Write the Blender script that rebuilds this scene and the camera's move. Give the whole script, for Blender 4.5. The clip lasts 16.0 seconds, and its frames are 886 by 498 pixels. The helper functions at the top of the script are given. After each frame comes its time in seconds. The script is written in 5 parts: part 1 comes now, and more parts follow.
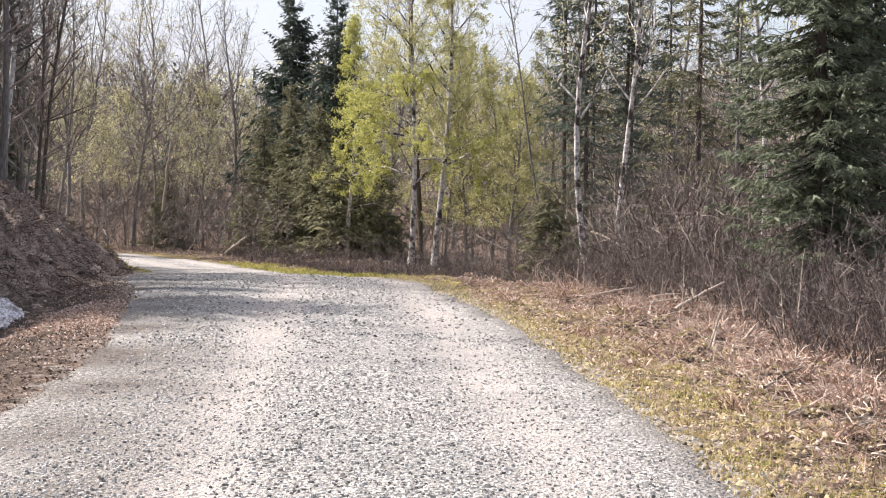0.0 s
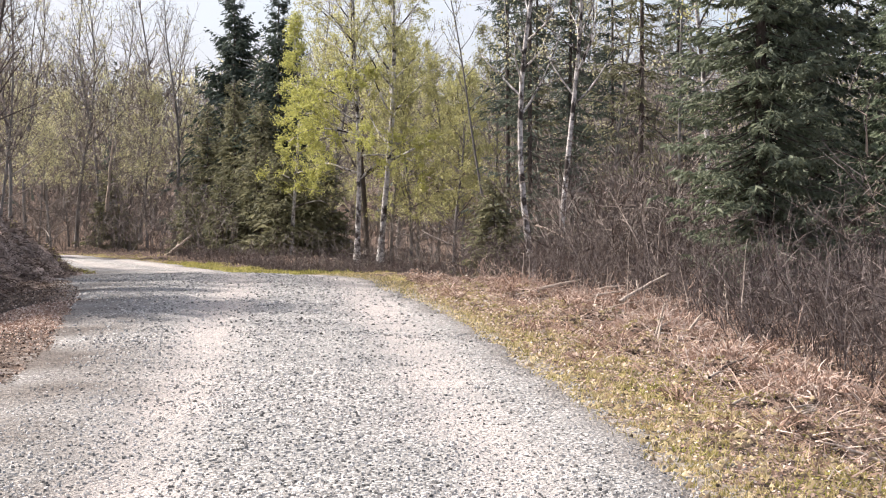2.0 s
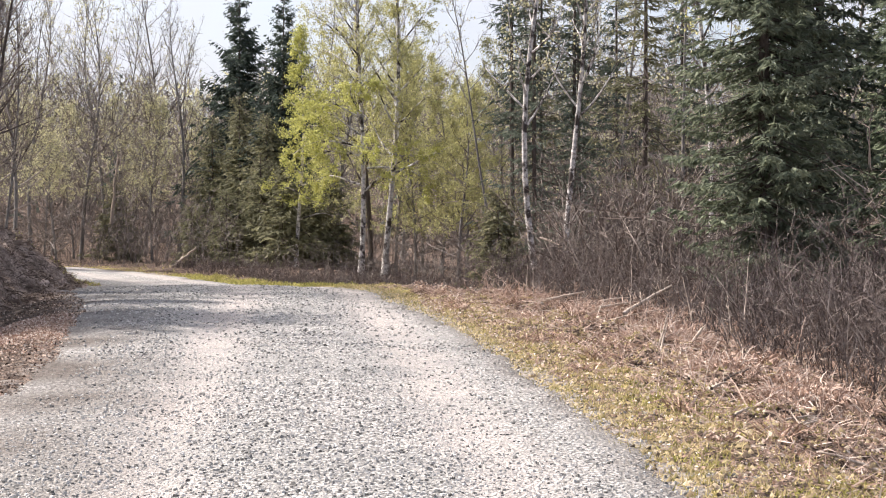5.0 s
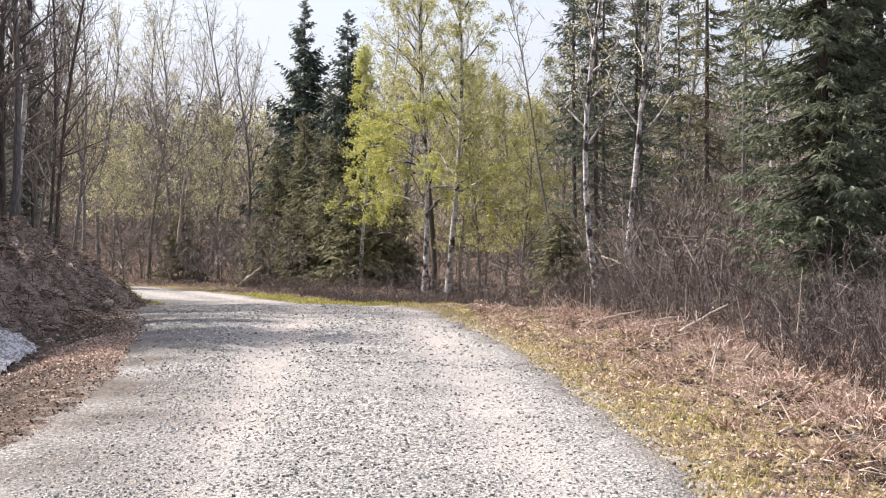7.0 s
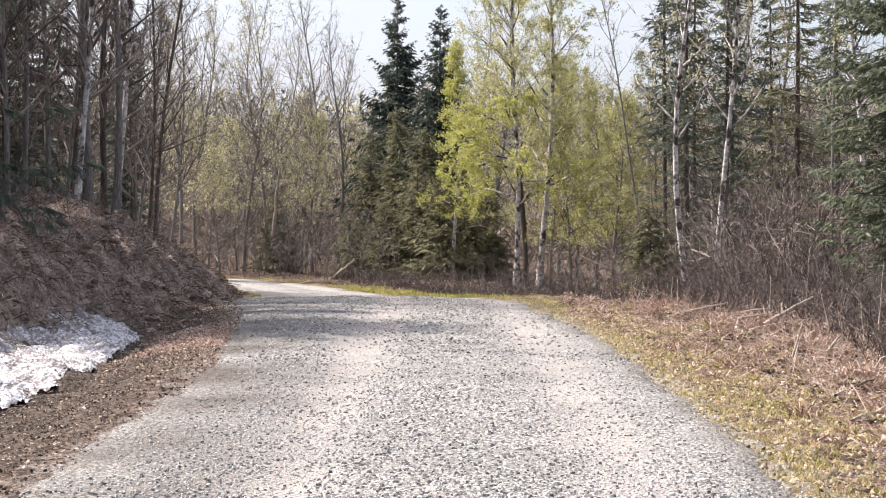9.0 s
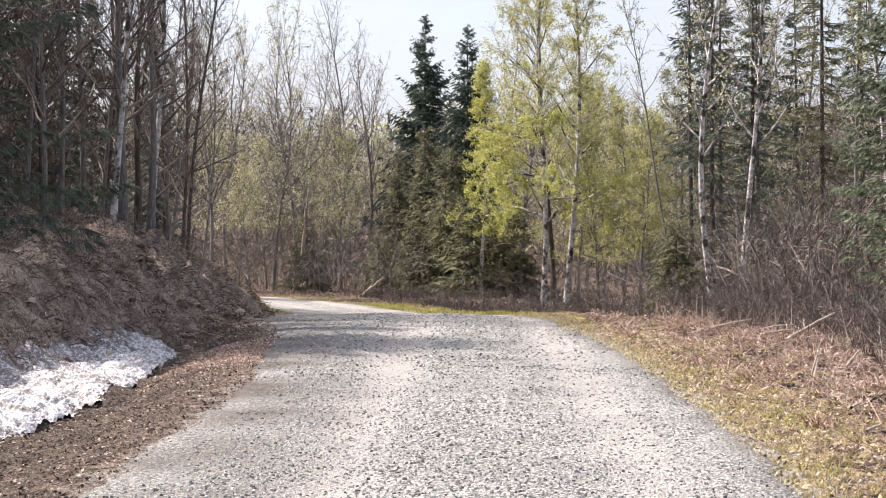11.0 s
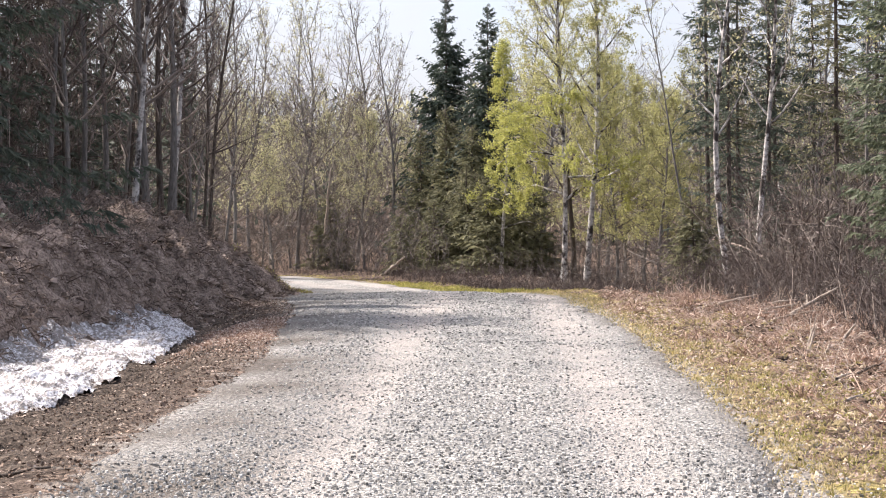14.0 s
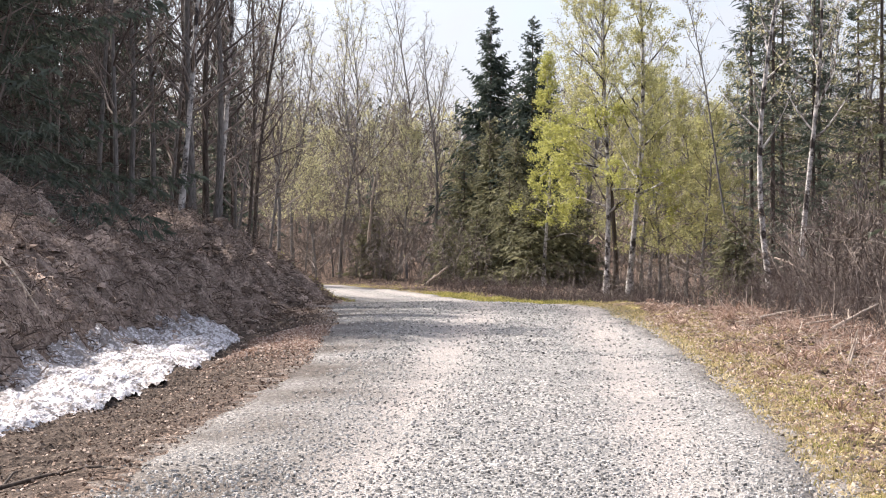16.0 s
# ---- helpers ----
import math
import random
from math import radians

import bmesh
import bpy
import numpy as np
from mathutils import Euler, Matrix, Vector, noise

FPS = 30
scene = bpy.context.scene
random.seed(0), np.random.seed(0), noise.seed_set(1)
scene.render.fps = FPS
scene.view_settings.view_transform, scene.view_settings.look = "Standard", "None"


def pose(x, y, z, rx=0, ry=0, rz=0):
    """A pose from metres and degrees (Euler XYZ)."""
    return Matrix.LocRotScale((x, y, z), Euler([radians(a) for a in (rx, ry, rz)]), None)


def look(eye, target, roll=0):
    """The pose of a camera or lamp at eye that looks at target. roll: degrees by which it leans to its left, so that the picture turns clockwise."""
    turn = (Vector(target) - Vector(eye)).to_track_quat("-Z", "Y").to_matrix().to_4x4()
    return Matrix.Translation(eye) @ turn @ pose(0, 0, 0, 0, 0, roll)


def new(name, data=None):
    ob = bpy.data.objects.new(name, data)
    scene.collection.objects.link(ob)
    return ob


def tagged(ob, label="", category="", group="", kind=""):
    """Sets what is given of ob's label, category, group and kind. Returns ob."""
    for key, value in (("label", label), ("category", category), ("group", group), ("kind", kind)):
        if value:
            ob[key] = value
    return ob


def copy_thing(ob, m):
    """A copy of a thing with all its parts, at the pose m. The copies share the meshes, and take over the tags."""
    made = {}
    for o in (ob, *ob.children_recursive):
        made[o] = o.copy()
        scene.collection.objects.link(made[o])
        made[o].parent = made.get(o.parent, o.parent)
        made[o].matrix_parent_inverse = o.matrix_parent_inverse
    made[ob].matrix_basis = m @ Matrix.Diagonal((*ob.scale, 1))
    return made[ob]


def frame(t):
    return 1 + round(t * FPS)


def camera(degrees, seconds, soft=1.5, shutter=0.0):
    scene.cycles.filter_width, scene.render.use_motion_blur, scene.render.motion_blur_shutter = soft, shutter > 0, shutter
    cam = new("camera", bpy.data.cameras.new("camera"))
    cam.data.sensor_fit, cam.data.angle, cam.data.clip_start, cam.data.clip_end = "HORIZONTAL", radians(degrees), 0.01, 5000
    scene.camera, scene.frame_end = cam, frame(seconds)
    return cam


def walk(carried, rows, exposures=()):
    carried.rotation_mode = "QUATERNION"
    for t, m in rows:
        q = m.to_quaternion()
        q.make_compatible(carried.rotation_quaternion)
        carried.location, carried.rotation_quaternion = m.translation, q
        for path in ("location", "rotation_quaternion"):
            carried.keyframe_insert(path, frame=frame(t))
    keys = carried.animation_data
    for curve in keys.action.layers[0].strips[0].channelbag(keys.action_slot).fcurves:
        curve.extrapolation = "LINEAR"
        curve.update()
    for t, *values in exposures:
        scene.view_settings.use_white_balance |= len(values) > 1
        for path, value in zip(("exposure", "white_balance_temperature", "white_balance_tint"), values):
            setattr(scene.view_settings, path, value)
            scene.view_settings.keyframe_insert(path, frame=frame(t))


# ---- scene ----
# The camera stands on the gravel road, backs away a little and pans to its left.
cam = camera(29.65, 16.0, soft=1.1)
PATH = [
    # seconds, x, y, z, turn to the right, tilt up, lean
    (0.0, -0.000, 0.000, 1.700, -0.005, 0.012, -0.999),
    (0.5, -0.003, -0.002, 1.701, 0.348, -0.033, -0.790),
    (1.0, 0.002, -0.004, 1.710, 0.848, -0.118, -0.528),
    (1.5, 0.013, 0.007, 1.704, 1.421, -0.152, -0.248),
    (2.0, 0.016, 0.007, 1.706, 1.842, -0.129, -0.041),
    (2.5, 0.022, 0.009, 1.704, 2.048, -0.076, 0.075),
    (3.0, 0.022, 0.009, 1.702, 2.086, -0.065, 0.106),
    (3.5, 0.019, 0.007, 1.700, 2.004, -0.037, 0.101),
    (5.8, 0.040, -0.104, 1.697, 1.147, 0.597, -0.286),
    (6.0, 0.065, -0.110, 1.715, 0.914, 0.675, -0.339),
    (6.5, 0.162, -0.186, 1.699, 0.154, 0.829, -0.223),
    (7.0, 0.181, -0.270, 1.709, -0.610, 0.936, 0.049),
    (7.5, 0.143, -0.483, 1.695, -1.376, 0.906, 0.193),
    (8.0, 0.163, -0.605, 1.711, -2.140, 0.923, 0.255),
    (8.5, 0.244, -0.757, 1.689, -3.024, 0.752, 0.091),
    (9.0, 0.242, -0.894, 1.692, -3.771, 0.709, -0.052),
    (9.2, 0.222, -0.977, 1.676, -3.978, 0.712, -0.115),
    (11.5, 0.312, -1.628, 1.703, -4.947, 1.380, 0.270),
    (12.0, 0.413, -1.704, 1.696, -5.227, 1.205, 0.415),
    (12.5, 0.527, -1.763, 1.682, -5.372, 0.879, 0.510),
    (13.0, 0.516, -1.869, 1.680, -5.361, 0.570, 0.614),
    (13.5, 0.501, -2.074, 1.688, -5.373, 0.466, 0.642),
    (14.0, 0.568, -2.164, 1.695, -5.622, 0.571, 0.492),
    (14.5, 0.640, -2.217, 1.683, -6.084, 0.691, 0.304),
    (15.0, 0.607, -2.300, 1.687, -6.649, 0.765, 0.035),
    (15.5, 0.573, -2.370, 1.676, -7.030, 0.797, -0.176),
    (16.0, 0.575, -2.386, 1.683, -7.066, 0.939, -0.274),
]


def eye_pose(x, y, z, turn, tilt, lean):
    a, b = radians(turn), radians(tilt)
    ahead = Vector((math.sin(a) * math.cos(b), math.cos(a) * math.cos(b), math.sin(b)))
    return look((x, y, z), Vector((x, y, z)) + ahead, -lean)


walk(cam, [(r[0], eye_pose(*r[1:])) for r in PATH], [(0.0, 0.89, 6480, 14), (16.0, 0.89, 6480, 14)])

# ---- world and sun ----
SUN_TURN, SUN_UP = -68.0, 47.0
world = bpy.data.worlds.new("world")
scene.world = world
world.use_nodes = True
wn, wl = world.node_tree.nodes, world.node_tree.links
sky = wn.new("ShaderNodeTexSky")
sky.sky_type, sky.sun_disc = "NISHITA", False
sky.sun_elevation, sky.sun_rotation = radians(SUN_UP), radians(SUN_TURN)
sky.air_density, sky.dust_density, sky.ozone_density = 1.0, 4.5, 0.6
place = wn.new("ShaderNodeTexCoord")
veil = wn.new("ShaderNodeTexNoise")
veil.inputs["Scale"].default_value, veil.inputs["Detail"].default_value, veil.inputs["Roughness"].default_value = 5.0, 6.0, 0.6
flat = wn.new("ShaderNodeMapping")
flat.inputs["Scale"].default_value = (1.0, 1.0, 2.6)
wl.new(place.outputs["Generated"], flat.inputs["Vector"])
wl.new(flat.outputs[0], veil.inputs["Vector"])
thick = wn.new("ShaderNodeMapRange")
for key, value in (("From Min", 0.38), ("From Max", 0.62), ("To Min", 0.12), ("To Max", 0.85)):
    thick.inputs[key].default_value = value
wl.new(veil.outputs["Fac"], thick.inputs["Value"])
clouds = wn.new("ShaderNodeMix")
clouds.data_type = "RGBA"
clouds.inputs[7].default_value = (3.35, 3.45, 3.8, 1)
wl.new(thick.outputs[0], clouds.inputs[0])
wl.new(sky.outputs[0], clouds.inputs[6])
wl.new(clouds.outputs[2], wn["Background"].inputs[0])
wn["Background"].inputs[1].default_value = 0.145
sun_data = bpy.data.lights.new("sun", "SUN")
sun_data.energy, sun_data.angle, sun_data.color = 5.0, radians(0.6), (1.0, 0.94, 0.86)
sun = new("sun", sun_data)
a, b = radians(SUN_TURN), radians(SUN_UP)
sun.matrix_world = look(Vector((math.sin(a) * math.cos(b), math.cos(a) * math.cos(b), math.sin(b))) * 50, (0, 0, 0))

# ---- tools ----
RNG = np.random.default_rng(7)


def hash2(i, j, seed):
    n = (i.astype(np.int64) * 374761393 + j.astype(np.int64) * 668265263 + seed * 974711) & 0xFFFFFFFF
    n = ((n ^ (n >> 13)) * 1274126177) & 0xFFFFFFFF
    return ((n ^ (n >> 16)) & 0xFFFF) / 65535.0


def vnoise(x, y, seed=0):
    """Smooth value noise, -1 to 1."""
    xi, yi = np.floor(x), np.floor(y)
    u, v = x - xi, y - yi
    u, v = u * u * (3 - 2 * u), v * v * (3 - 2 * v)
    c = [hash2(xi + p, yi + q, seed) for p, q in ((0, 0), (1, 0), (0, 1), (1, 1))]
    return 2 * ((c[0] * (1 - u) + c[1] * u) * (1 - v) + (c[2] * (1 - u) + c[3] * u) * v) - 1


def fbm(x, y, size, octaves=4, seed=0, gain=0.5):
    s, amp = 0, 1.0
    for k in range(octaves):
        s = s + amp * vnoise(x / size * 2 ** k, y / size * 2 ** k, seed + k)
        amp *= gain
    return s


def smooth(a, b, x):
    k = np.clip((x - a) / (b - a), 0, 1)
    return k * k * (3 - 2 * k)


def unit(v):
    return v / np.maximum(np.linalg.norm(v, axis=-1, keepdims=True), 1e-9)


def side_of(d):
    """Two unit vectors square to each direction."""
    ref = np.where(np.abs(d[..., 2:3]) > 0.9, np.array([1.0, 0, 0]), np.array([0, 0, 1.0]))
    u = unit(np.cross(d, ref))
    return u, np.cross(d, u)


class Buf:
    """Vertices, triangles and quads of one mesh."""

    def __init__(self):
        self.v, self.t, self.q, self.n = [], [], [], 0

    def add(self, v, tris=None, quads=None):
        v = np.asarray(v, float).reshape(-1, 3)
        if tris is not None:
            self.t.append(np.asarray(tris, np.int64).reshape(-1, 3) + self.n)
        if quads is not None:
            self.q.append(np.asarray(quads, np.int64).reshape(-1, 4) + self.n)
        self.v.append(v)
        self.n += len(v)

    def many(self, v, tris=None, quads=None):
        """v: (n, k, 3), each with the same faces."""
        n, k = v.shape[:2]
        off = (np.arange(n) * k)[:, None, None]
        self.add(v, None if tris is None else np.asarray(tris)[None] + off, None if quads is None else np.asarray(quads)[None] + off)

    def tube(self, pts, rad, sides=6):
        pts, rad = np.asarray(pts, float), np.asarray(rad, float)
        d = unit(np.gradient(pts, axis=0))
        u, w = side_of(d)
        a = np.arange(sides) * 2 * np.pi / sides
        ring = pts[:, None] + rad[:, None, None] * (np.cos(a)[None, :, None] * u[:, None] + np.sin(a)[None, :, None] * w[:, None])
        n = len(pts)
        i, k = np.meshgrid(np.arange(n - 1), np.arange(sides), indexing="ij")
        q = np.stack([i * sides + k, i * sides + (k + 1) % sides, (i + 1) * sides + (k + 1) % sides, (i + 1) * sides + k], -1)
        self.add(ring, [[(n - 1) * sides, (n - 1) * sides + j, (n - 1) * sides + j + 1] for j in range(1, sides - 1)], q)

    def rods(self, a, m, c, r0, r1):
        """Thin bent twigs from a over m to a point at c."""
        u, w = side_of(unit(c - a))
        an = np.arange(3) * 2 * np.pi / 3
        off = np.cos(an)[None, :, None] * u[:, None] + np.sin(an)[None, :, None] * w[:, None]
        r0, r1 = np.broadcast_to(r0, len(a)), np.broadcast_to(r1, len(a))
        v = np.concatenate([a[:, None] + off * r0[:, None, None], m[:, None] + off * r1[:, None, None], c[:, None]], 1)
        self.many(v, [[3, 4, 6], [4, 5, 6], [5, 3, 6]], [[0, 1, 4, 3], [1, 2, 5, 4], [2, 0, 3, 5]])

    def spikes(self, a, c, r):
        u, w = side_of(unit(c - a))
        an = np.arange(3) * 2 * np.pi / 3
        r = np.broadcast_to(r, len(a))
        off = (np.cos(an)[None, :, None] * u[:, None] + np.sin(an)[None, :, None] * w[:, None]) * r[:, None, None]
        self.many(np.concatenate([a[:, None] + off, c[:, None]], 1), [[0, 1, 3], [1, 2, 3], [2, 0, 3]])

    def ribbons(self, a, m, c, w0, w1):
        """Flat bent twigs for what is thinner than a finger and far away."""
        d = unit(c - a)
        u, w = side_of(d)
        k = RNG.uniform(0, 6.28, (len(a), 1))
        u = np.cos(k) * u + np.sin(k) * w
        w0, w1 = np.broadcast_to(w0, len(a))[:, None], np.broadcast_to(w1, len(a))[:, None]
        self.many(np.stack([a - u * w0, a + u * w0, m + u * w1, m - u * w1, c], 1), [[3, 2, 4]], [[0, 1, 2, 3]])

    def blades(self, a, c, w):
        d = unit(c - a)
        u, v = side_of(d)
        k = RNG.uniform(0, 6.28, (len(a), 1))
        u = (np.cos(k) * u + np.sin(k) * v) * np.broadcast_to(w, len(a))[:, None]
        self.many(np.stack([a - u, a + u, c], 1), [[0, 1, 2]])

    def leaves(self, p, d, size, rng, width=0.6, lie=0.0):
        """Small pointed leaves at p, their tips along d, folded a little along the middle."""
        n = len(p)
        d = unit(d)
        s = unit(np.cross(d, unit(rng.normal(size=(n, 3)) + np.array([0, 0, lie]))))
        up = np.cross(s, d)
        size = np.broadcast_to(size, n)[:, None]
        m = p + d * size * 0.5
        v = np.stack([p, m + s * size * width * 0.5 + up * size * 0.12, p + d * size, m - s * size * width * 0.5 + up * size * 0.12], 1)
        self.many(v, [[0, 1, 2], [0, 2, 3]])

    def mesh(self, name, material, smoothed=True):
        me = bpy.data.meshes.new(name)
        v = np.concatenate(self.v)
        t = np.concatenate(self.t) if self.t else np.zeros((0, 3), np.int64)
        q = np.concatenate(self.q) if self.q else np.zeros((0, 4), np.int64)
        me.vertices.add(len(v))
        me.vertices.foreach_set("co", v.astype(np.float32).ravel())
        me.loops.add(t.size + q.size)
        me.loops.foreach_set("vertex_index", np.concatenate([t.ravel(), q.ravel()]).astype(np.int32))
        me.polygons.add(len(t) + len(q))
        me.polygons.foreach_set("loop_start", np.concatenate([np.arange(len(t)) * 3, t.size + np.arange(len(q)) * 4]).astype(np.int32))
        me.polygons.foreach_set("use_smooth", np.full(len(t) + len(q), smoothed))
        me.materials.append(material)
        me.update(calc_edges=True)
        me.validate()
        return me


def part(name, buf, material, parent, label="", smoothed=True):
    ob = new(name, buf.mesh(name, material, smoothed))
    ob.parent = parent
    return tagged(ob, label)


def thing(name, buf, material, label, category, group="", kind="", smoothed=True):
    return tagged(new(name, buf.mesh(name, material, smoothed)), label, category, group, kind)


# ---- materials ----
class Nodes:
    def __init__(self, name):
        self.m = bpy.data.materials.new(name)
        self.m.use_nodes = True
        self.tree = self.m.node_tree
        self.bsdf = self.tree.nodes["Principled BSDF"]
        self.out = self.tree.nodes["Material Output"]

    def node(self, kind, **inputs):
        n = self.tree.nodes.new("ShaderNode" + kind)
        for k, v in inputs.items():
            self.set(n, k.replace("_", " "), v)
        return n

    def set(self, n, socket, v):
        s = n.inputs[int(socket[1:])] if socket[0] == "i" and socket[1:].isdigit() else n.inputs[socket]
        if isinstance(v, bpy.types.NodeSocket):
            self.tree.links.new(v, s)
        else:
            s.default_value = v

    def coords(self, scale=(1, 1, 1)):
        return self.node("Mapping", Vector=self.node("TexCoord").outputs["Object"], Scale=scale).outputs[0]

    def noise(self, size, detail=4.0, vec=None, rough=0.55):
        """Noise whose blobs are about that many metres wide."""
        return self.node("TexNoise", Vector=vec or self.coords(), Scale=1.0 / size, Detail=detail, Roughness=rough).outputs["Fac"]

    def ramp(self, fac, stops):
        n = self.node("ValToRGB", Fac=fac)
        e = n.color_ramp.elements
        while len(e) < len(stops):
            e.new(0.5)
        for k, (pos, col) in zip(e, stops):
            k.position, k.color = pos, (*col, 1)
        return n.outputs[0]

    def mix(self, fac, a, b, mode="MIX"):
        n = self.node("Mix")
        n.data_type, n.blend_type = "RGBA", mode
        for i, v in ((0, fac), (6, a), (7, b)):
            if isinstance(v, tuple):
                v = (*v, 1)
            self.set(n, "i%d" % i, v)
        return n.outputs[2]

    def value(self, op, a, b=0.5):
        n = self.node("Math", i0=a, i1=b)
        n.operation = op
        return n.outputs[0]

    def bump(self, height, depth, strength=1.0):
        self.set(self.bsdf, "Normal", self.node("Bump", Height=height, Distance=depth, Strength=strength).outputs[0])

    def island(self):
        return self.node("NewGeometry").outputs["Random Per Island"]

    def attr(self, name):
        n = self.node("Attribute")
        n.attribute_name = name
        return n.outputs["Fac"]

    def done(self, color, rough=0.85, specular=0.3):
        self.set(self.bsdf, "Base Color", color)
        self.set(self.bsdf, "Roughness", rough)
        self.set(self.bsdf, "Specular IOR Level", specular)
        return self.m


def leaf_material(name, dark, mid, light, glow=0.5):
    n = Nodes(name)
    col = n.mix(n.noise(0.9, 2), n.ramp(n.island(), [(0.0, dark), (0.5, mid), (1.0, light)]), mid)
    n.done(col, 0.6, 0.25)
    tr = n.node("BsdfTranslucent", Color=col)
    mix = n.node("MixShader", i0=glow, i1=n.bsdf.outputs[0], i2=tr.outputs[0])
    n.set(n.out, "Surface", mix.outputs[0])
    return n.m


def bark_material(name, dark, light, size=0.03, stretch=6.0, rough=0.9):
    n = Nodes(name)
    grain = n.noise(size, 5, n.coords((1, 1, 1 / stretch)))
    blotch = n.noise(0.5, 3)
    col = n.mix(n.value("MULTIPLY", blotch, 0.5), n.ramp(grain, [(0.3, dark), (0.7, light)]), dark)
    n.bump(grain, size * 0.4)
    return n.done(col, rough, 0.15)


def birch_material():
    n = Nodes("birch_bark")
    bands = n.noise(0.16, 5, n.coords((0.8, 0.8, 1.1)), 0.65)
    scars = n.noise(0.35, 5, n.coords((1, 1, 0.8)), 0.65)
    col = n.mix(n.ramp(bands, [(0.55, (0, 0, 0)), (0.66, (1, 1, 1))]), n.ramp(n.noise(0.12, 4), [(0.34, (0.3, 0.285, 0.27)), (0.6, (0.64, 0.615, 0.59))]), (0.12, 0.104, 0.096))
    col = n.mix(n.ramp(scars, [(0.48, (0, 0, 0)), (0.57, (1, 1, 1))]), col, (0.05, 0.042, 0.038))
    n.bump(bands, 0.01)
    return n.done(col, 0.7, 0.2)


def gravel_material():
    """Crushed stone: tracks of paler dust, greyer loose stone between them."""
    n = Nodes("gravel")
    v = n.coords()
    stones = n.node("TexVoronoi", Vector=v, Scale=34.0)
    fine = n.node("TexVoronoi", Vector=v, Scale=80.0)
    tint = n.ramp(n.node("SeparateColor", Color=stones.outputs["Color"]).outputs[0],
                  [(0.0, (0.17, 0.168, 0.16)), (0.3, (0.29, 0.286, 0.272)), (0.65, (0.45, 0.437, 0.412)), (1.0, (0.66, 0.64, 0.605))])
    # cell edges darkened: shade in the pits between stones, painted into the colour
    gap = n.ramp(stones.outputs["Distance"], [(0.42, (0, 0, 0)), (0.75, (1, 1, 1))])
    tint = n.mix(gap, tint, (0.13, 0.124, 0.115))
    sand = n.ramp(n.noise(0.02, 3), [(0.36, (0.24, 0.217, 0.197)), (0.64, (0.60, 0.545, 0.505))])
    pale = n.value("ADD", n.attr("dust"), n.value("MULTIPLY", n.value("SUBTRACT", n.noise(0.7, 5), 0.5), 1.1))
    col = n.mix(n.ramp(pale, [(0.2, (0.05, 0.05, 0.05)), (0.95, (0.8, 0.8, 0.8))]), tint, sand)
    col = n.mix(n.ramp(n.noise(1.6, 5), [(0.44, (0, 0, 0)), (0.62, (0.45, 0.45, 0.45))]), col, (0.25, 0.247, 0.236))
    col = n.mix(n.attr("dirt"), col, n.ramp(n.noise(0.05, 4), [(0.32, (0.05, 0.044, 0.039)), (0.7, (0.21, 0.182, 0.158))]))
    h = n.value("ADD", n.value("MULTIPLY", stones.outputs["Distance"], -1.0), n.value("MULTIPLY", fine.outputs["Distance"], -0.5))
    n.bump(h, 0.02)
    return n.done(col, 0.9, 0.2)


def ground_material():
    """Leaf litter and soil; moss and short grass along the road; bare dark earth on the bank."""
    n = Nodes("forest_floor")
    fine, mid = n.value("ADD", n.value("MULTIPLY", n.noise(0.04, 5), 0.6), n.value("MULTIPLY", n.noise(0.2, 4), 0.4)), n.noise(0.6, 4)
    litter = n.ramp(fine, [(0.44, (0.03, 0.021, 0.017)), (0.54, (0.185, 0.131, 0.1)), (0.70, (0.56, 0.43, 0.34))])
    grass = n.ramp(fine, [(0.40, (0.045, 0.036, 0.016)), (0.54, (0.31, 0.258, 0.098)), (0.72, (0.62, 0.515, 0.24))])
    earth = n.ramp(fine, [(0.36, (0.085, 0.063, 0.052)), (0.52, (0.34, 0.262, 0.217)), (0.70, (0.64, 0.525, 0.445))])
    g = n.value("ADD", n.attr("grass"), n.value("MULTIPLY", n.value("SUBTRACT", mid, 0.5), 1.6))
    col = n.mix(n.ramp(g, [(0.35, (0, 0, 0)), (0.65, (1, 1, 1))]), litter, grass)
    e = n.value("ADD", n.attr("earth"), n.value("MULTIPLY", n.value("SUBTRACT", mid, 0.5), 0.8))
    earth = n.mix(n.ramp(n.noise(0.35, 3), [(0.45, (0, 0, 0)), (0.62, (0.5, 0.5, 0.5))]), earth, (0.075, 0.057, 0.048))
    col = n.mix(n.ramp(e, [(0.3, (0, 0, 0)), (0.6, (1, 1, 1))]), col, earth)
    # mixes the ditch floor towards a darker brown
    col = n.mix(n.value("MULTIPLY", n.attr("ditch_dark"), 0.95), col, n.ramp(fine, [(0.36, (0.03, 0.024, 0.02)), (0.55, (0.105, 0.083, 0.068)), (0.72, (0.28, 0.23, 0.19))]))
    dust = n.ramp(n.noise(0.03, 4), [(0.35, (0.13, 0.118, 0.104)), (0.65, (0.38, 0.345, 0.31))])
    k = n.value("ADD", n.attr("shoulder"), n.value("MULTIPLY", n.value("SUBTRACT", n.noise(0.25, 4), 0.5), 1.4))
    col = n.mix(n.ramp(k, [(0.4, (0, 0, 0)), (0.7, (1, 1, 1))]), col, dust)
    n.bump(n.value("ADD", fine, mid), 0.09)
    return n.done(col, 0.95, 0.1)


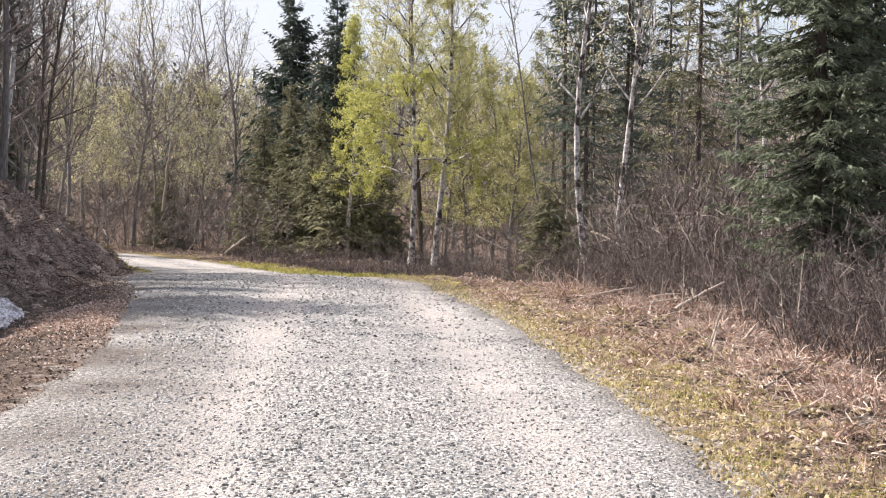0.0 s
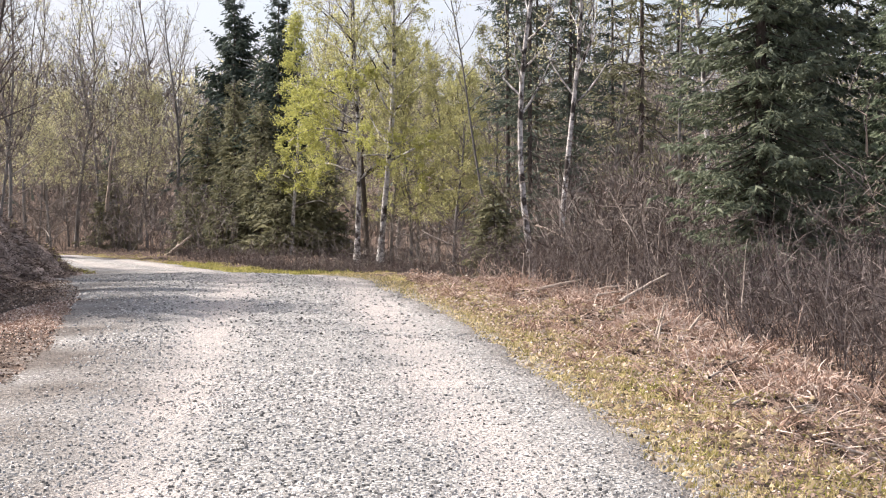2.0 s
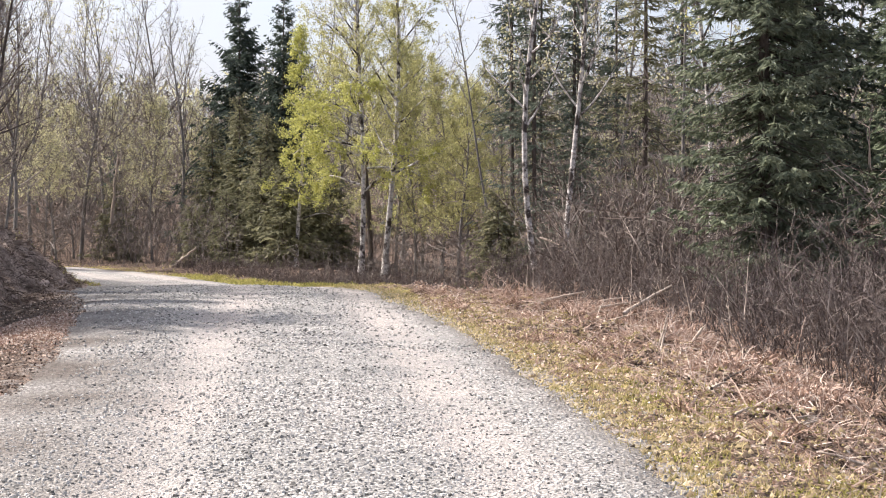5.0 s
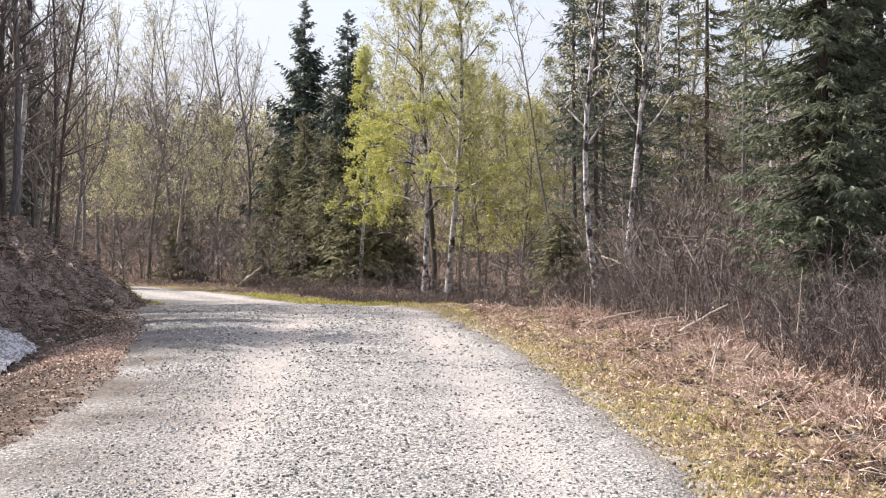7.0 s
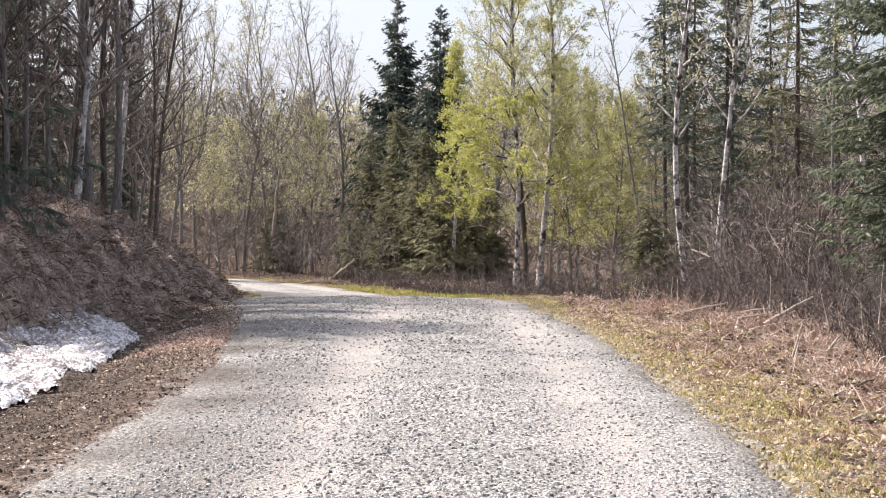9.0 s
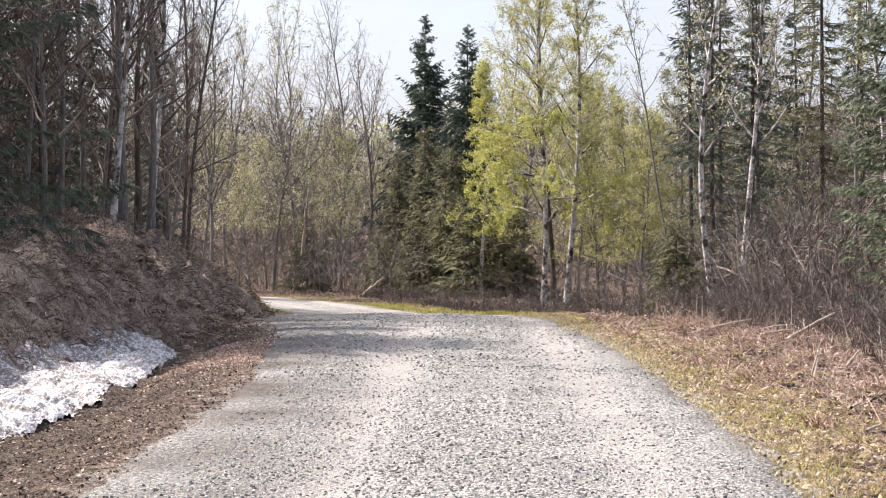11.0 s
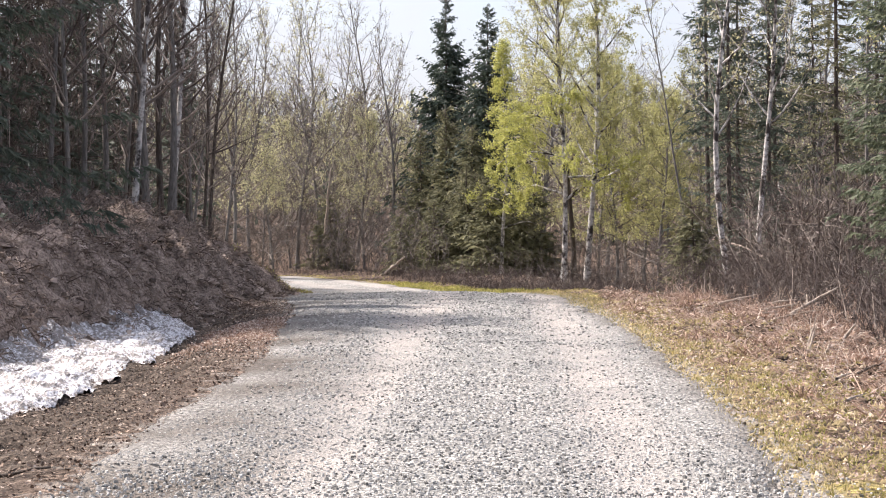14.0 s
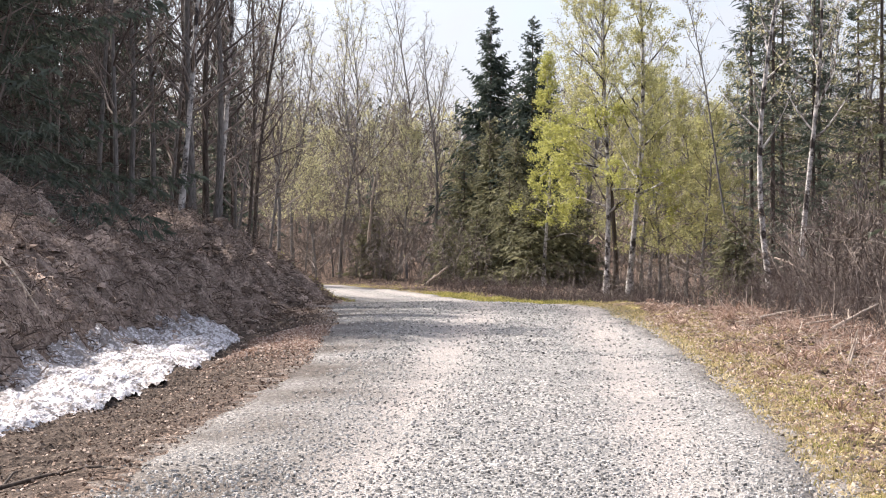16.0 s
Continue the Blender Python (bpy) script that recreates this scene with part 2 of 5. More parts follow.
def snow_material():
    n = Nodes("old_snow")
    dirt = n.noise(0.045, 4, n.coords((1, 0.6, 1)), 0.7)
    big = n.value("MULTIPLY", n.value("SUBTRACT", n.noise(0.3, 4), 0.5), 0.5)
    col = n.mix(n.ramp(n.value("ADD", n.value("ADD", dirt, big), n.attr("grime")), [(0.43, (0, 0, 0)), (0.56, (0.9, 0.9, 0.9))]), (0.74, 0.725, 0.75), (0.17, 0.145, 0.13))
    n.bump(n.value("ADD", n.noise(0.05, 4), n.noise(0.18, 3)), 0.06)
    n.set(n.bsdf, "Subsurface Weight", 0.15)
    n.set(n.bsdf, "Subsurface Radius", (0.03, 0.03, 0.035))
    return n.done(col, 0.55, 0.4)


def speck_material(name, stops, rough=0.9, glow=0.0):
    n = Nodes(name)
    col = n.mix(n.value("MULTIPLY", n.noise(0.05, 3), 0.4), n.ramp(n.island(), stops), stops[0][1])
    n.done(col, rough, 0.15)
    if glow:
        mix = n.node("MixShader", i0=glow, i1=n.bsdf.outputs[0], i2=n.node("BsdfTranslucent", Color=col).outputs[0])
        n.set(n.out, "Surface", mix.outputs[0])
    return n.m


GRAVEL, GROUND, SNOW, BIRCH = gravel_material(), ground_material(), snow_material(), birch_material()
ASPEN = bark_material("aspen_bark", (0.095, 0.088, 0.083), (0.33, 0.31, 0.29))
DARK_BARK = bark_material("dark_bark", (0.045, 0.037, 0.032), (0.18, 0.15, 0.127))
SPRUCE_BARK = bark_material("spruce_bark", (0.045, 0.037, 0.032), (0.17, 0.14, 0.12))
TWIG = speck_material("grey_brown_twigs", [(0.0, (0.10, 0.083, 0.074)), (0.5, (0.20, 0.172, 0.153)), (1.0, (0.35, 0.315, 0.285))])
GREY_TWIG = speck_material("pale_grey_twigs", [(0.0, (0.11, 0.092, 0.082)), (0.5, (0.22, 0.192, 0.172)), (1.0, (0.43, 0.39, 0.355))])
BROWN_TWIG = speck_material("dark_brown_twigs", [(0.0, (0.0805, 0.0655, 0.0586)), (0.55, (0.172, 0.143, 0.127)), (1.0, (0.368, 0.316, 0.282))])
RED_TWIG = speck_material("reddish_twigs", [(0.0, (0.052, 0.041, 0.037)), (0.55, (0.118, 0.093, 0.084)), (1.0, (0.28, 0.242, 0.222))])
NEEDLES = leaf_material("spruce_needles", (0.085, 0.112, 0.082), (0.165, 0.203, 0.136), (0.28, 0.315, 0.195), 0.45)
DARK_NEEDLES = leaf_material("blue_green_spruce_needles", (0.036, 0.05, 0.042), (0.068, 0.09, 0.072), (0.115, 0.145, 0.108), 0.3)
BLUE_NEEDLES = leaf_material("grey_green_spruce_needles", (0.088, 0.108, 0.078), (0.165, 0.192, 0.13), (0.265, 0.292, 0.19), 0.42)
OLIVE_NEEDLES = leaf_material("olive_spruce_needles", (0.105, 0.107, 0.064), (0.182, 0.18, 0.108), (0.285, 0.274, 0.165), 0.45)
# darker needles for crowded spruces, their shade put into the colour
SHADE_NEEDLES = leaf_material("shade_toned_spruce_needles", (0.0616, 0.0762, 0.0616), (0.118, 0.142, 0.11), (0.196, 0.224, 0.166), 0.38)
SPRING = leaf_material("young_birch_leaves", (0.325, 0.338, 0.095), (0.445, 0.45, 0.145), (0.57, 0.568, 0.225), 0.55)
YOUNG_LEAF = leaf_material("young_olive_yellow_leaves", (0.31, 0.306, 0.135), (0.43, 0.418, 0.19), (0.58, 0.56, 0.295), 0.55)
PALE_LEAF = leaf_material("pale_opening_birch_leaves", (0.36, 0.355, 0.145), (0.48, 0.465, 0.195), (0.62, 0.595, 0.29), 0.55)
OLIVE = leaf_material("opening_buds", (0.36, 0.345, 0.19), (0.47, 0.452, 0.265), (0.59, 0.565, 0.37), 0.5)
LITTER = speck_material("dry_leaves", [(0.0, (0.216, 0.14, 0.108)), (0.4, (0.432, 0.308, 0.238)), (0.75, (0.67, 0.529, 0.443)), (1.0, (0.85, 0.778, 0.691))], 0.8, 0.2)
SOD = speck_material("matted_sod", [(0.0, (0.05, 0.038, 0.028)), (0.35, (0.18, 0.137, 0.083)), (0.65, (0.33, 0.27, 0.14)), (0.9, (0.42, 0.34, 0.21)), (1.0, (0.52, 0.44, 0.33))])
DULL = speck_material("dull_tan_leaves", [(0.0, (0.06, 0.043, 0.035)), (0.4, (0.15, 0.107, 0.083)), (0.8, (0.36, 0.27, 0.212)), (1.0, (0.68, 0.56, 0.47))], 0.85)
FERN = speck_material("dead_bracken", [(0.0, (0.134, 0.0874, 0.0672)), (0.4, (0.325, 0.218, 0.166)), (0.75, (0.56, 0.414, 0.325)), (1.0, (0.85, 0.694, 0.582))], 0.85, 0.2)
GRASS = speck_material("spring_grass", [(0.0, (0.17, 0.162, 0.055)), (0.3, (0.37, 0.325, 0.12)), (0.55, (0.60, 0.475, 0.26)), (1.0, (0.80, 0.66, 0.40))], 0.75, 0.3)
FRESH = speck_material("fresh_grass", [(0.0, (0.17, 0.17, 0.045)), (0.5, (0.39, 0.37, 0.11)), (1.0, (0.62, 0.565, 0.22))], 0.7, 0.35)
ROTTEN = speck_material("wet_rotting_leaves", [(0.0, (0.09, 0.066, 0.053)), (0.5, (0.18, 0.133, 0.105)), (0.85, (0.31, 0.235, 0.185)), (1.0, (0.50, 0.40, 0.32))], 0.7)
STONE = speck_material("loose_stones", [(0.0, (0.08, 0.078, 0.074)), (0.22, (0.24, 0.235, 0.222)), (0.55, (0.45, 0.438, 0.415)), (1.0, (0.72, 0.69, 0.655))], 0.85)
DEADWOOD = bark_material("bleached_deadwood", (0.24, 0.19, 0.15), (0.62, 0.54, 0.46), 0.02, 10.0)
CLOD = speck_material("crumbly_earth", [(0.0, (0.0702, 0.0534, 0.0436)), (0.35, (0.233, 0.176, 0.145)), (0.8, (0.436, 0.344, 0.288)), (1.0, (0.576, 0.47, 0.4))], 0.95)
DRAPE = speck_material("brown_hanging_roots", [(0.0, (0.05, 0.036, 0.03)), (0.45, (0.175, 0.127, 0.101)), (0.85, (0.36, 0.28, 0.224)), (1.0, (0.56, 0.46, 0.38))])
ROOTS = speck_material("dead_roots_and_straw", [(0.0, (0.07, 0.05, 0.04)), (0.45, (0.22, 0.163, 0.13)), (0.85, (0.42, 0.33, 0.27)), (1.0, (0.68, 0.58, 0.5))])

# ---- lie of the land ----
LINE = np.array([(0.4, -60.0), (-0.2, 0.0), (-0.55, 8.0), (-0.95, 15.0), (-1.7, 22.0), (-2.5, 28.0), (-3.5, 35.0), (-5.0, 44.0), (-7.6, 54.0),
                 (-11.5, 66.0), (-17.0, 76.0), (-27.0, 85.0), (-45.0, 92.0), (-90.0, 100.0)])


def fine_line():
    k = np.concatenate([[0], np.cumsum(np.hypot(*np.diff(LINE, axis=0).T))])
    s = np.arange(0, k[-1], 0.5)
    p = np.stack([np.interp(s, k, LINE[:, i]) for i in (0, 1)], 1)
    w = np.hanning(19)
    w /= w.sum()
    pad = np.concatenate([np.repeat(p[:1], 9, 0), p, np.repeat(p[-1:], 9, 0)])
    return np.stack([np.convolve(pad[:, i], w, "valid") for i in (0, 1)], 1)


CENTRE = fine_line()
ALONG = np.concatenate([[0], np.cumsum(np.hypot(*np.diff(CENTRE, axis=0).T))])
ALONG -= ALONG[np.argmin(np.hypot(CENTRE[:, 0], CENTRE[:, 1]))]
ACROSS = unit(np.gradient(CENTRE, axis=0))[:, ::-1] * np.array([1, -1])


def road_place(x, y):
    """Arc length along the road and distance to the right of its middle."""
    x, y = np.asarray(x, float).ravel(), np.asarray(y, float).ravel()
    t, s = np.empty(len(x)), np.empty(len(x))
    for k in range(0, len(x), 20000):
        c = slice(k, k + 20000)
        d = (x[c, None] - CENTRE[None, :, 0]) ** 2 + (y[c, None] - CENTRE[None, :, 1]) ** 2
        i = d.argmin(1)
        off = np.stack([x[c], y[c]], 1) - CENTRE[i]
        side = (off * ACROSS[i]).sum(1)
        t[c], s[c] = ALONG[i], np.sign(side) * np.sqrt(d[np.arange(len(i)), i])
    return t, s


def half_width(t):
    return np.interp(t, [0, 10, 18, 30, 36, 40, 45, 60, 100], [2.35, 2.27, 2.35, 2.75, 3.2, 2.95, 2.5, 2.7, 3.0])


def profile(y):
    return np.interp(y, [-60, 0, 8, 15, 21, 28, 34, 40, 47, 54, 62, 75, 90, 115, 230, 1600],
                     [-2, 0.05, 0.34, 0.58, 0.80, 0.93, 0.985, 1.0, 0.9, 0.84, 0.9, 1.2, 1.42, 2.2, 17, 30])


def bank_height(t):
    return np.interp(t, [-60, -5, 6, 14, 22, 30, 36, 39, 41.5, 44, 47, 60], [1.6, 1.8, 1.9, 1.95, 2.0, 2.05, 2.0, 1.85, 1.5, 0.9, 0.2, 0.0])


def bank_toe(t):
    return np.interp(t, [0, 12, 20, 28, 34, 40, 44], [3.2, 3.1, 2.7, 1.5, 0.5, 0.08, -0.05])


def verge_drop(t, right):
    """How far the low side falls away from the road; it stays level for longer along the spoil heaped before the crest."""
    a, b = np.interp(t, [14, 24, 32], [0.5, 1.3, 1.0]), np.interp(t, [14, 24, 32], [3.2, 4.6, 4.2])
    return np.interp(t, [10, 20, 31, 38], [0.45, 0.4, 0.4, 0.45]) * smooth(a, b, right)


def land(x, y, rough=True):
    shape = np.shape(x)
    x, y = np.asarray(x, float).ravel(), np.asarray(y, float).ravel()
    t, s = road_place(x, y)
    hw = half_width(t)
    z = profile(y)
    left, right = -s - hw, s - hw
    toe = bank_toe(t)
    z = z - 0.22 * smooth(0.2, 1.4, left) * (1 - smooth(0, 1.5, left - toe)) * (1 - smooth(30, 44, t))
    rise = 0.56 * smooth(-0.1, 1.8, left - toe) + 0.44 * smooth(0.9, 4.2, left - toe)
    z = z + bank_height(t) * rise
    z = z - verge_drop(t, right) * (1 - smooth(58, 78, t))
    z = z - 0.1 * (1 - smooth(-0.35, 0.05, np.abs(s) - hw))
    if rough:
        off = smooth(0.0, 1.5, np.abs(s) - hw)
        onbank = smooth(0, 1.0, left - toe) * (1 - smooth(40, 46, t)) * (1 - smooth(7, 12, left))
        z = z + off * ((0.10 + 0.05 * (right > 1.3)) * fbm(x, y, 1.1, 5, 11, 0.68) + 0.25 * fbm(x, y, 9.0, 2, 5) * smooth(3, 10, np.abs(s) - hw))
        z = z + onbank * (1 + 0.5 * smooth(20, 30, t)) * (0.30 * fbm(x * 0.6, y, 1.5, 5, 31, 0.64) + 0.34 * (0.4 - np.abs(fbm(x * 0.6, y, 0.9, 4, 47))) - 0.26 * np.maximum(0, fbm(x * 0.5, y, 0.5, 3, 53)))
    return z.reshape(shape)


def stretch(a, b, step, out, grow=1.13):
    """Even steps from a to b, then ever wider ones out to -out and out."""
    mid = list(np.arange(a, b, step))
    for sign, edge in ((1, b), (-1, a)):
        w, p, side = step, edge, []
        while abs(p) < out:
            side.append(p)
            w *= grow
            p += sign * w
        mid = mid + side if sign > 0 else side[:0:-1] + mid
    return np.array(mid)


def build_ground():
    gx, gy = stretch(-12.0, 6.5, 0.14, 1500), stretch(6.0, 46.0, 0.19, 1500)
    x, y = np.meshgrid(gx, gy)
    z = land(x, y)
    b = Buf()
    i, j = np.meshgrid(np.arange(len(gy) - 1), np.arange(len(gx) - 1), indexing="ij")
    n = len(gx)
    b.add(np.stack([x, y, z], -1), None, np.stack([i * n + j, i * n + j + 1, (i + 1) * n + j + 1, (i + 1) * n + j], -1))
    ob = thing("ground", b, GROUND, "leaf-littered forest floor with a bare earth bank and grassy verge", "ground", kind="structure")
    t, s = road_place(x, y)
    hw = half_width(t)
    right, left = s - hw, -s - hw
    grass = 0.42 * (1 - smooth(0.9, 2.1 - 0.8 * smooth(20, 30, t), right)) * (right > -0.5)
    grass = np.maximum(grass, 0.5 * (1 - smooth(0.7, 1.4, np.abs(s) - hw)) * smooth(38, 44, t))
    toe = bank_toe(t)
    earth = 0.9 * smooth(-0.5, 0.3, left - toe) * (1 - smooth(40, 46, t)) * (1 - smooth(5, 9, left)) + 0.35 * (left > -0.5) * (left - toe < 0) * (t < 40)
    shoulder = (1 - smooth(-0.1, 0.75, np.abs(s) - hw)) * np.where(s < 0, 1 - 0.5 * (1 - smooth(24, 34, t)), 0.7)
    ditch_dark = smooth(-0.3, 0.7, left) * (1 - smooth(-0.2, 0.5, left - toe)) * (1 - smooth(30, 38, t))
    for name, val in (("grass", grass), ("earth", earth), ("shoulder", shoulder), ("ditch_dark", ditch_dark)):
        ob.data.attributes.new(name, "FLOAT", "POINT").data.foreach_set("value", val.astype(np.float32))
    return ob


def road_height(x, y, s, u):
    """The crowned, rutted surface of the road; the wheel tracks swing wide over the crest."""
    swing = 0.27 + np.interp(y, [14, 20, 27, 37, 45], [0, 0.15, 0.6, 1.3, 0.5])
    rut = np.exp(-((np.abs(s - swing) - 1.06) / np.interp(y, [14, 30], [0.36, 0.5])) ** 2)
    x, y, shape = np.ravel(x), np.ravel(y), np.shape(x)
    bumps = 0.012 * fbm(x, y, 0.9, 4, 17) + 0.02 * fbm(x, y, 3.5, 2, 19)
    return rut, profile(y).reshape(shape) + 0.05 * (1 - u ** 2) - 0.12 * smooth(0.96, 1.08, np.abs(u)) - 0.03 * rut + bumps.reshape(shape)


def build_road():
    ts = np.concatenate([np.arange(-20, 46, 0.2), np.arange(46, 150, 0.8)])
    u = np.linspace(-1.08, 1.08, 49)
    c = np.stack([np.interp(ts, ALONG, CENTRE[:, i]) for i in (0, 1)], 1)
    a = unit(np.stack([np.interp(ts, ALONG, ACROSS[:, i]) for i in (0, 1)], 1))
    hw = half_width(ts)
    edge = 1 + 0.05 * fbm(ts, 0 * ts, 2.0, 5, 3, 0.7)
    s = u[None] * hw[:, None] * edge[:, None]
    x, y = c[:, None, 0] + a[:, None, 0] * s, c[:, None, 1] + a[:, None, 1] * s
    rut, z = road_height(x, y, s, u[None] * np.ones_like(s))
    b = Buf()
    i, j = np.meshgrid(np.arange(len(ts) - 1), np.arange(len(u) - 1), indexing="ij")
    n = len(u)
    b.add(np.stack([x, y, z], -1), None, np.stack([i * n + j, i * n + j + 1, (i + 1) * n + j + 1, (i + 1) * n + j], -1))
    ob = thing("road", b, GRAVEL, "pale gravel road with dusty wheel tracks rising to a crest", "road", kind="structure")
    dust = 0.12 + 0.9 * rut
    near = 1 - smooth(13, 24, y)
    dirt = 0.9 * (smooth(0.35, 0.9, -u)[None] * (1 - near) + 1.3 * smooth(0.2, 0.85, -u)[None] * near) * (0.65 + 0.5 * fbm(x.ravel(), y.ravel(), 1.2, 3, 23).reshape(x.shape))
    dirt = np.clip(np.maximum(dirt, 0.8 * smooth(0.8, 1.02, u)[None] * np.ones_like(s)), 0, 1)
    for name, val in (("dust", dust), ("dirt", dirt)):
        ob.data.attributes.new(name, "FLOAT", "POINT").data.foreach_set("value", val.astype(np.float32).ravel())
    return ob


build_ground()
build_road()


# ---- trees and shrubs ----
def stand(name, x, y, label, category, group="", sink=0.12):
    ob = new(name)
    ob.location = (x, y, float(land(np.array([x]), np.array([y]))[0]) - sink)
    return tagged(ob, label, category, group)


def pick(pts, k):
    """Points at the fractions k of each way in pts (n, m, 3)."""
    m = pts.shape[1] - 1
    f = np.clip(k * m, 0, m - 1e-6)
    i = f.astype(int)
    r = np.arange(len(pts))
    return pts[r, i] + (pts[r, i + 1] - pts[r, i]) * (f - i)[:, None]


def broadleaf(name, x, y, height, girth, bark, label, seed, lean=(0, 0), limbs=20, first=0.3, spread=0.2, subs=6, twigs=5, leaves=0, leaf=None,
              leaf_size=0.075, twig=None, group="", wander=0.02, low=0.0, high=99.0, extra=None, bow=0.0, split=False, droop=0.0, side=None, rise=24, fine=0.006):
    """A birch or aspen: tapered trunk, limbs that rise and fork into twigs, and its leaves."""
    rng = np.random.default_rng(seed)
    tree = stand(name, x, y, label, "tree", group)
    k = np.linspace(0, 1, 14)
    ph = rng.uniform(0, 6.28, 4)
    path = np.stack([lean[0] * k + wander * height * (np.sin(k * 5 + ph[0]) - math.sin(ph[0])) * k ** 0.5,
                     lean[1] * k + wander * height * (np.sin(k * 4 + ph[1]) - math.sin(ph[1])) * k ** 0.5, height * k], 1)
    path[:, 0] += bow * np.sin(np.pi * np.clip(k / 0.62, 0, 1))
    rad = girth * ((1 - k) ** 0.8 * 0.94 + 0.06) * (1 + 0.5 * np.exp(-k * height / 0.25))
    b = Buf()
    b.tube(path, rad, 8)
    part("trunk", b, bark, tree)
    b = Buf()
    ks = first + (0.97 - first) * (np.arange(limbs) + rng.uniform(0, 1, limbs)) / limbs
    az = np.arange(limbs) * 2.4 + rng.uniform(-0.5, 0.5, limbs)
    if side is not None:
        az = np.where(rng.uniform(size=limbs) < 0.6, side + rng.normal(0, 0.6, limbs), az)
    length = spread * height * (1.1 - 0.75 * ks) * rng.uniform(0.6, 1.2, limbs)
    up = np.radians(np.interp(ks, [0, 0.4, 1], [rise, rise + 18, 65]) + rng.normal(0, 9, limbs))
    start = np.stack([np.interp(ks, k, path[:, i]) for i in range(3)], 1)
    q = np.linspace(0, 1, 6)
    out = np.stack([np.cos(az), np.sin(az)], 1)
    ways = np.empty((limbs, 6, 3))
    bend = rng.uniform(0.1, 0.35, limbs)
    for i in range(limbs):
        r = length[i] * q * math.cos(up[i]) * (1 - bend[i] * q)
        w = 0.06 * length[i] * np.sin(q * 7 + rng.uniform(0, 6)) * q
        ways[i, :, :2] = start[i, :2] + out[i] * r[:, None] + np.array([-out[i, 1], out[i, 0]]) * w[:, None]
        ways[i, :, 2] = start[i, 2] + length[i] * q * math.sin(up[i]) * (1 + bend[i] * q) - droop * length[i] * q ** 3
        r0 = 0.5 * np.interp(ks[i], k, rad)
        limb = Buf() if split else b
        limb.tube(ways[i], r0 * (1 - 0.85 * q) + 0.004, 5)
        if split:
            part("limb", limb, bark, tree)
    n = limbs * subs
    own = np.repeat(np.arange(limbs), subs)
    at = rng.uniform(0.2, 1.0, n)
    a0 = pick(ways[own], at)
    d = unit(unit(ways[own, 5] - ways[own, 0]) * 0.8 + rng.normal(0, 0.55, (n, 3)) + np.array([0, 0, 0.25 - droop]))
    sl = length[own] * (0.45 - 0.25 * at) * rng.uniform(0.6, 1.3, n) + 0.15
    mid = a0 + d * sl[:, None] * 0.5
    end = mid + unit(d + rng.normal(0, 0.3, (n, 3)) + np.array([0, 0, 0.15 - droop])) * sl[:, None] * 0.5
    b.rods(a0, mid, end, 0.006 + 0.004 * sl, 0.005)
    sub_way = np.stack([a0, mid, end], 1)
    m = n * twigs
    own2 = np.repeat(np.arange(n), twigs)
    t0 = pick(sub_way[own2], rng.uniform(0.15, 1.0, m))
    td = unit(unit(end - a0)[own2] * 0.7 + rng.normal(0, 0.6, (m, 3)) + np.array([0, 0, 0.1 - droop]))
    tl = rng.uniform(0.2, 0.6, m) * (0.5 + 0.5 * sl[own2])
    tm = t0 + td * tl[:, None] * 0.5
    te = tm + unit(td + rng.normal(0, 0.25, (m, 3)) + np.array([0, 0, -droop])) * tl[:, None] * 0.5
    b.ribbons(t0, tm, te, fine, fine * 0.7)
    crown = tagged(part("crown", b, twig or TWIG, tree), kind="stuff")
    if leaves:
        tw = np.stack([t0, tm, te], 1)
        keep = np.where((te[:, 2] > low) & (te[:, 2] < high))[0]
        own3 = rng.choice(keep, leaves)
        p = pick(tw[own3], rng.uniform(0.1, 1, leaves)) + rng.normal(0, 0.05, (leaves, 3))
        lb = Buf()
        lb.leaves(p, rng.normal(0, 1, (leaves, 3)) + np.array([0, 0, -0.5]), leaf_size * rng.uniform(0.6, 1.4, leaves), rng, 0.75)
        tagged(part("foliage", lb, leaf, crown), kind="stuff")
    if extra:
        count, leaf, low, high = extra
        own3 = rng.choice(np.where((te[:, 2] > low) & (te[:, 2] < high))[0], count)
        p = pick(tw[own3], rng.uniform(0.1, 1, count)) + rng.normal(0, 0.05, (count, 3))
        lb = Buf()
        lb.leaves(p, rng.normal(0, 1, (count, 3)) + np.array([0, 0, -0.5]), leaf_size * rng.uniform(0.6, 1.4, count), rng, 0.75)
        tagged(part("foliage", lb, leaf, crown), kind="stuff")
    return tree


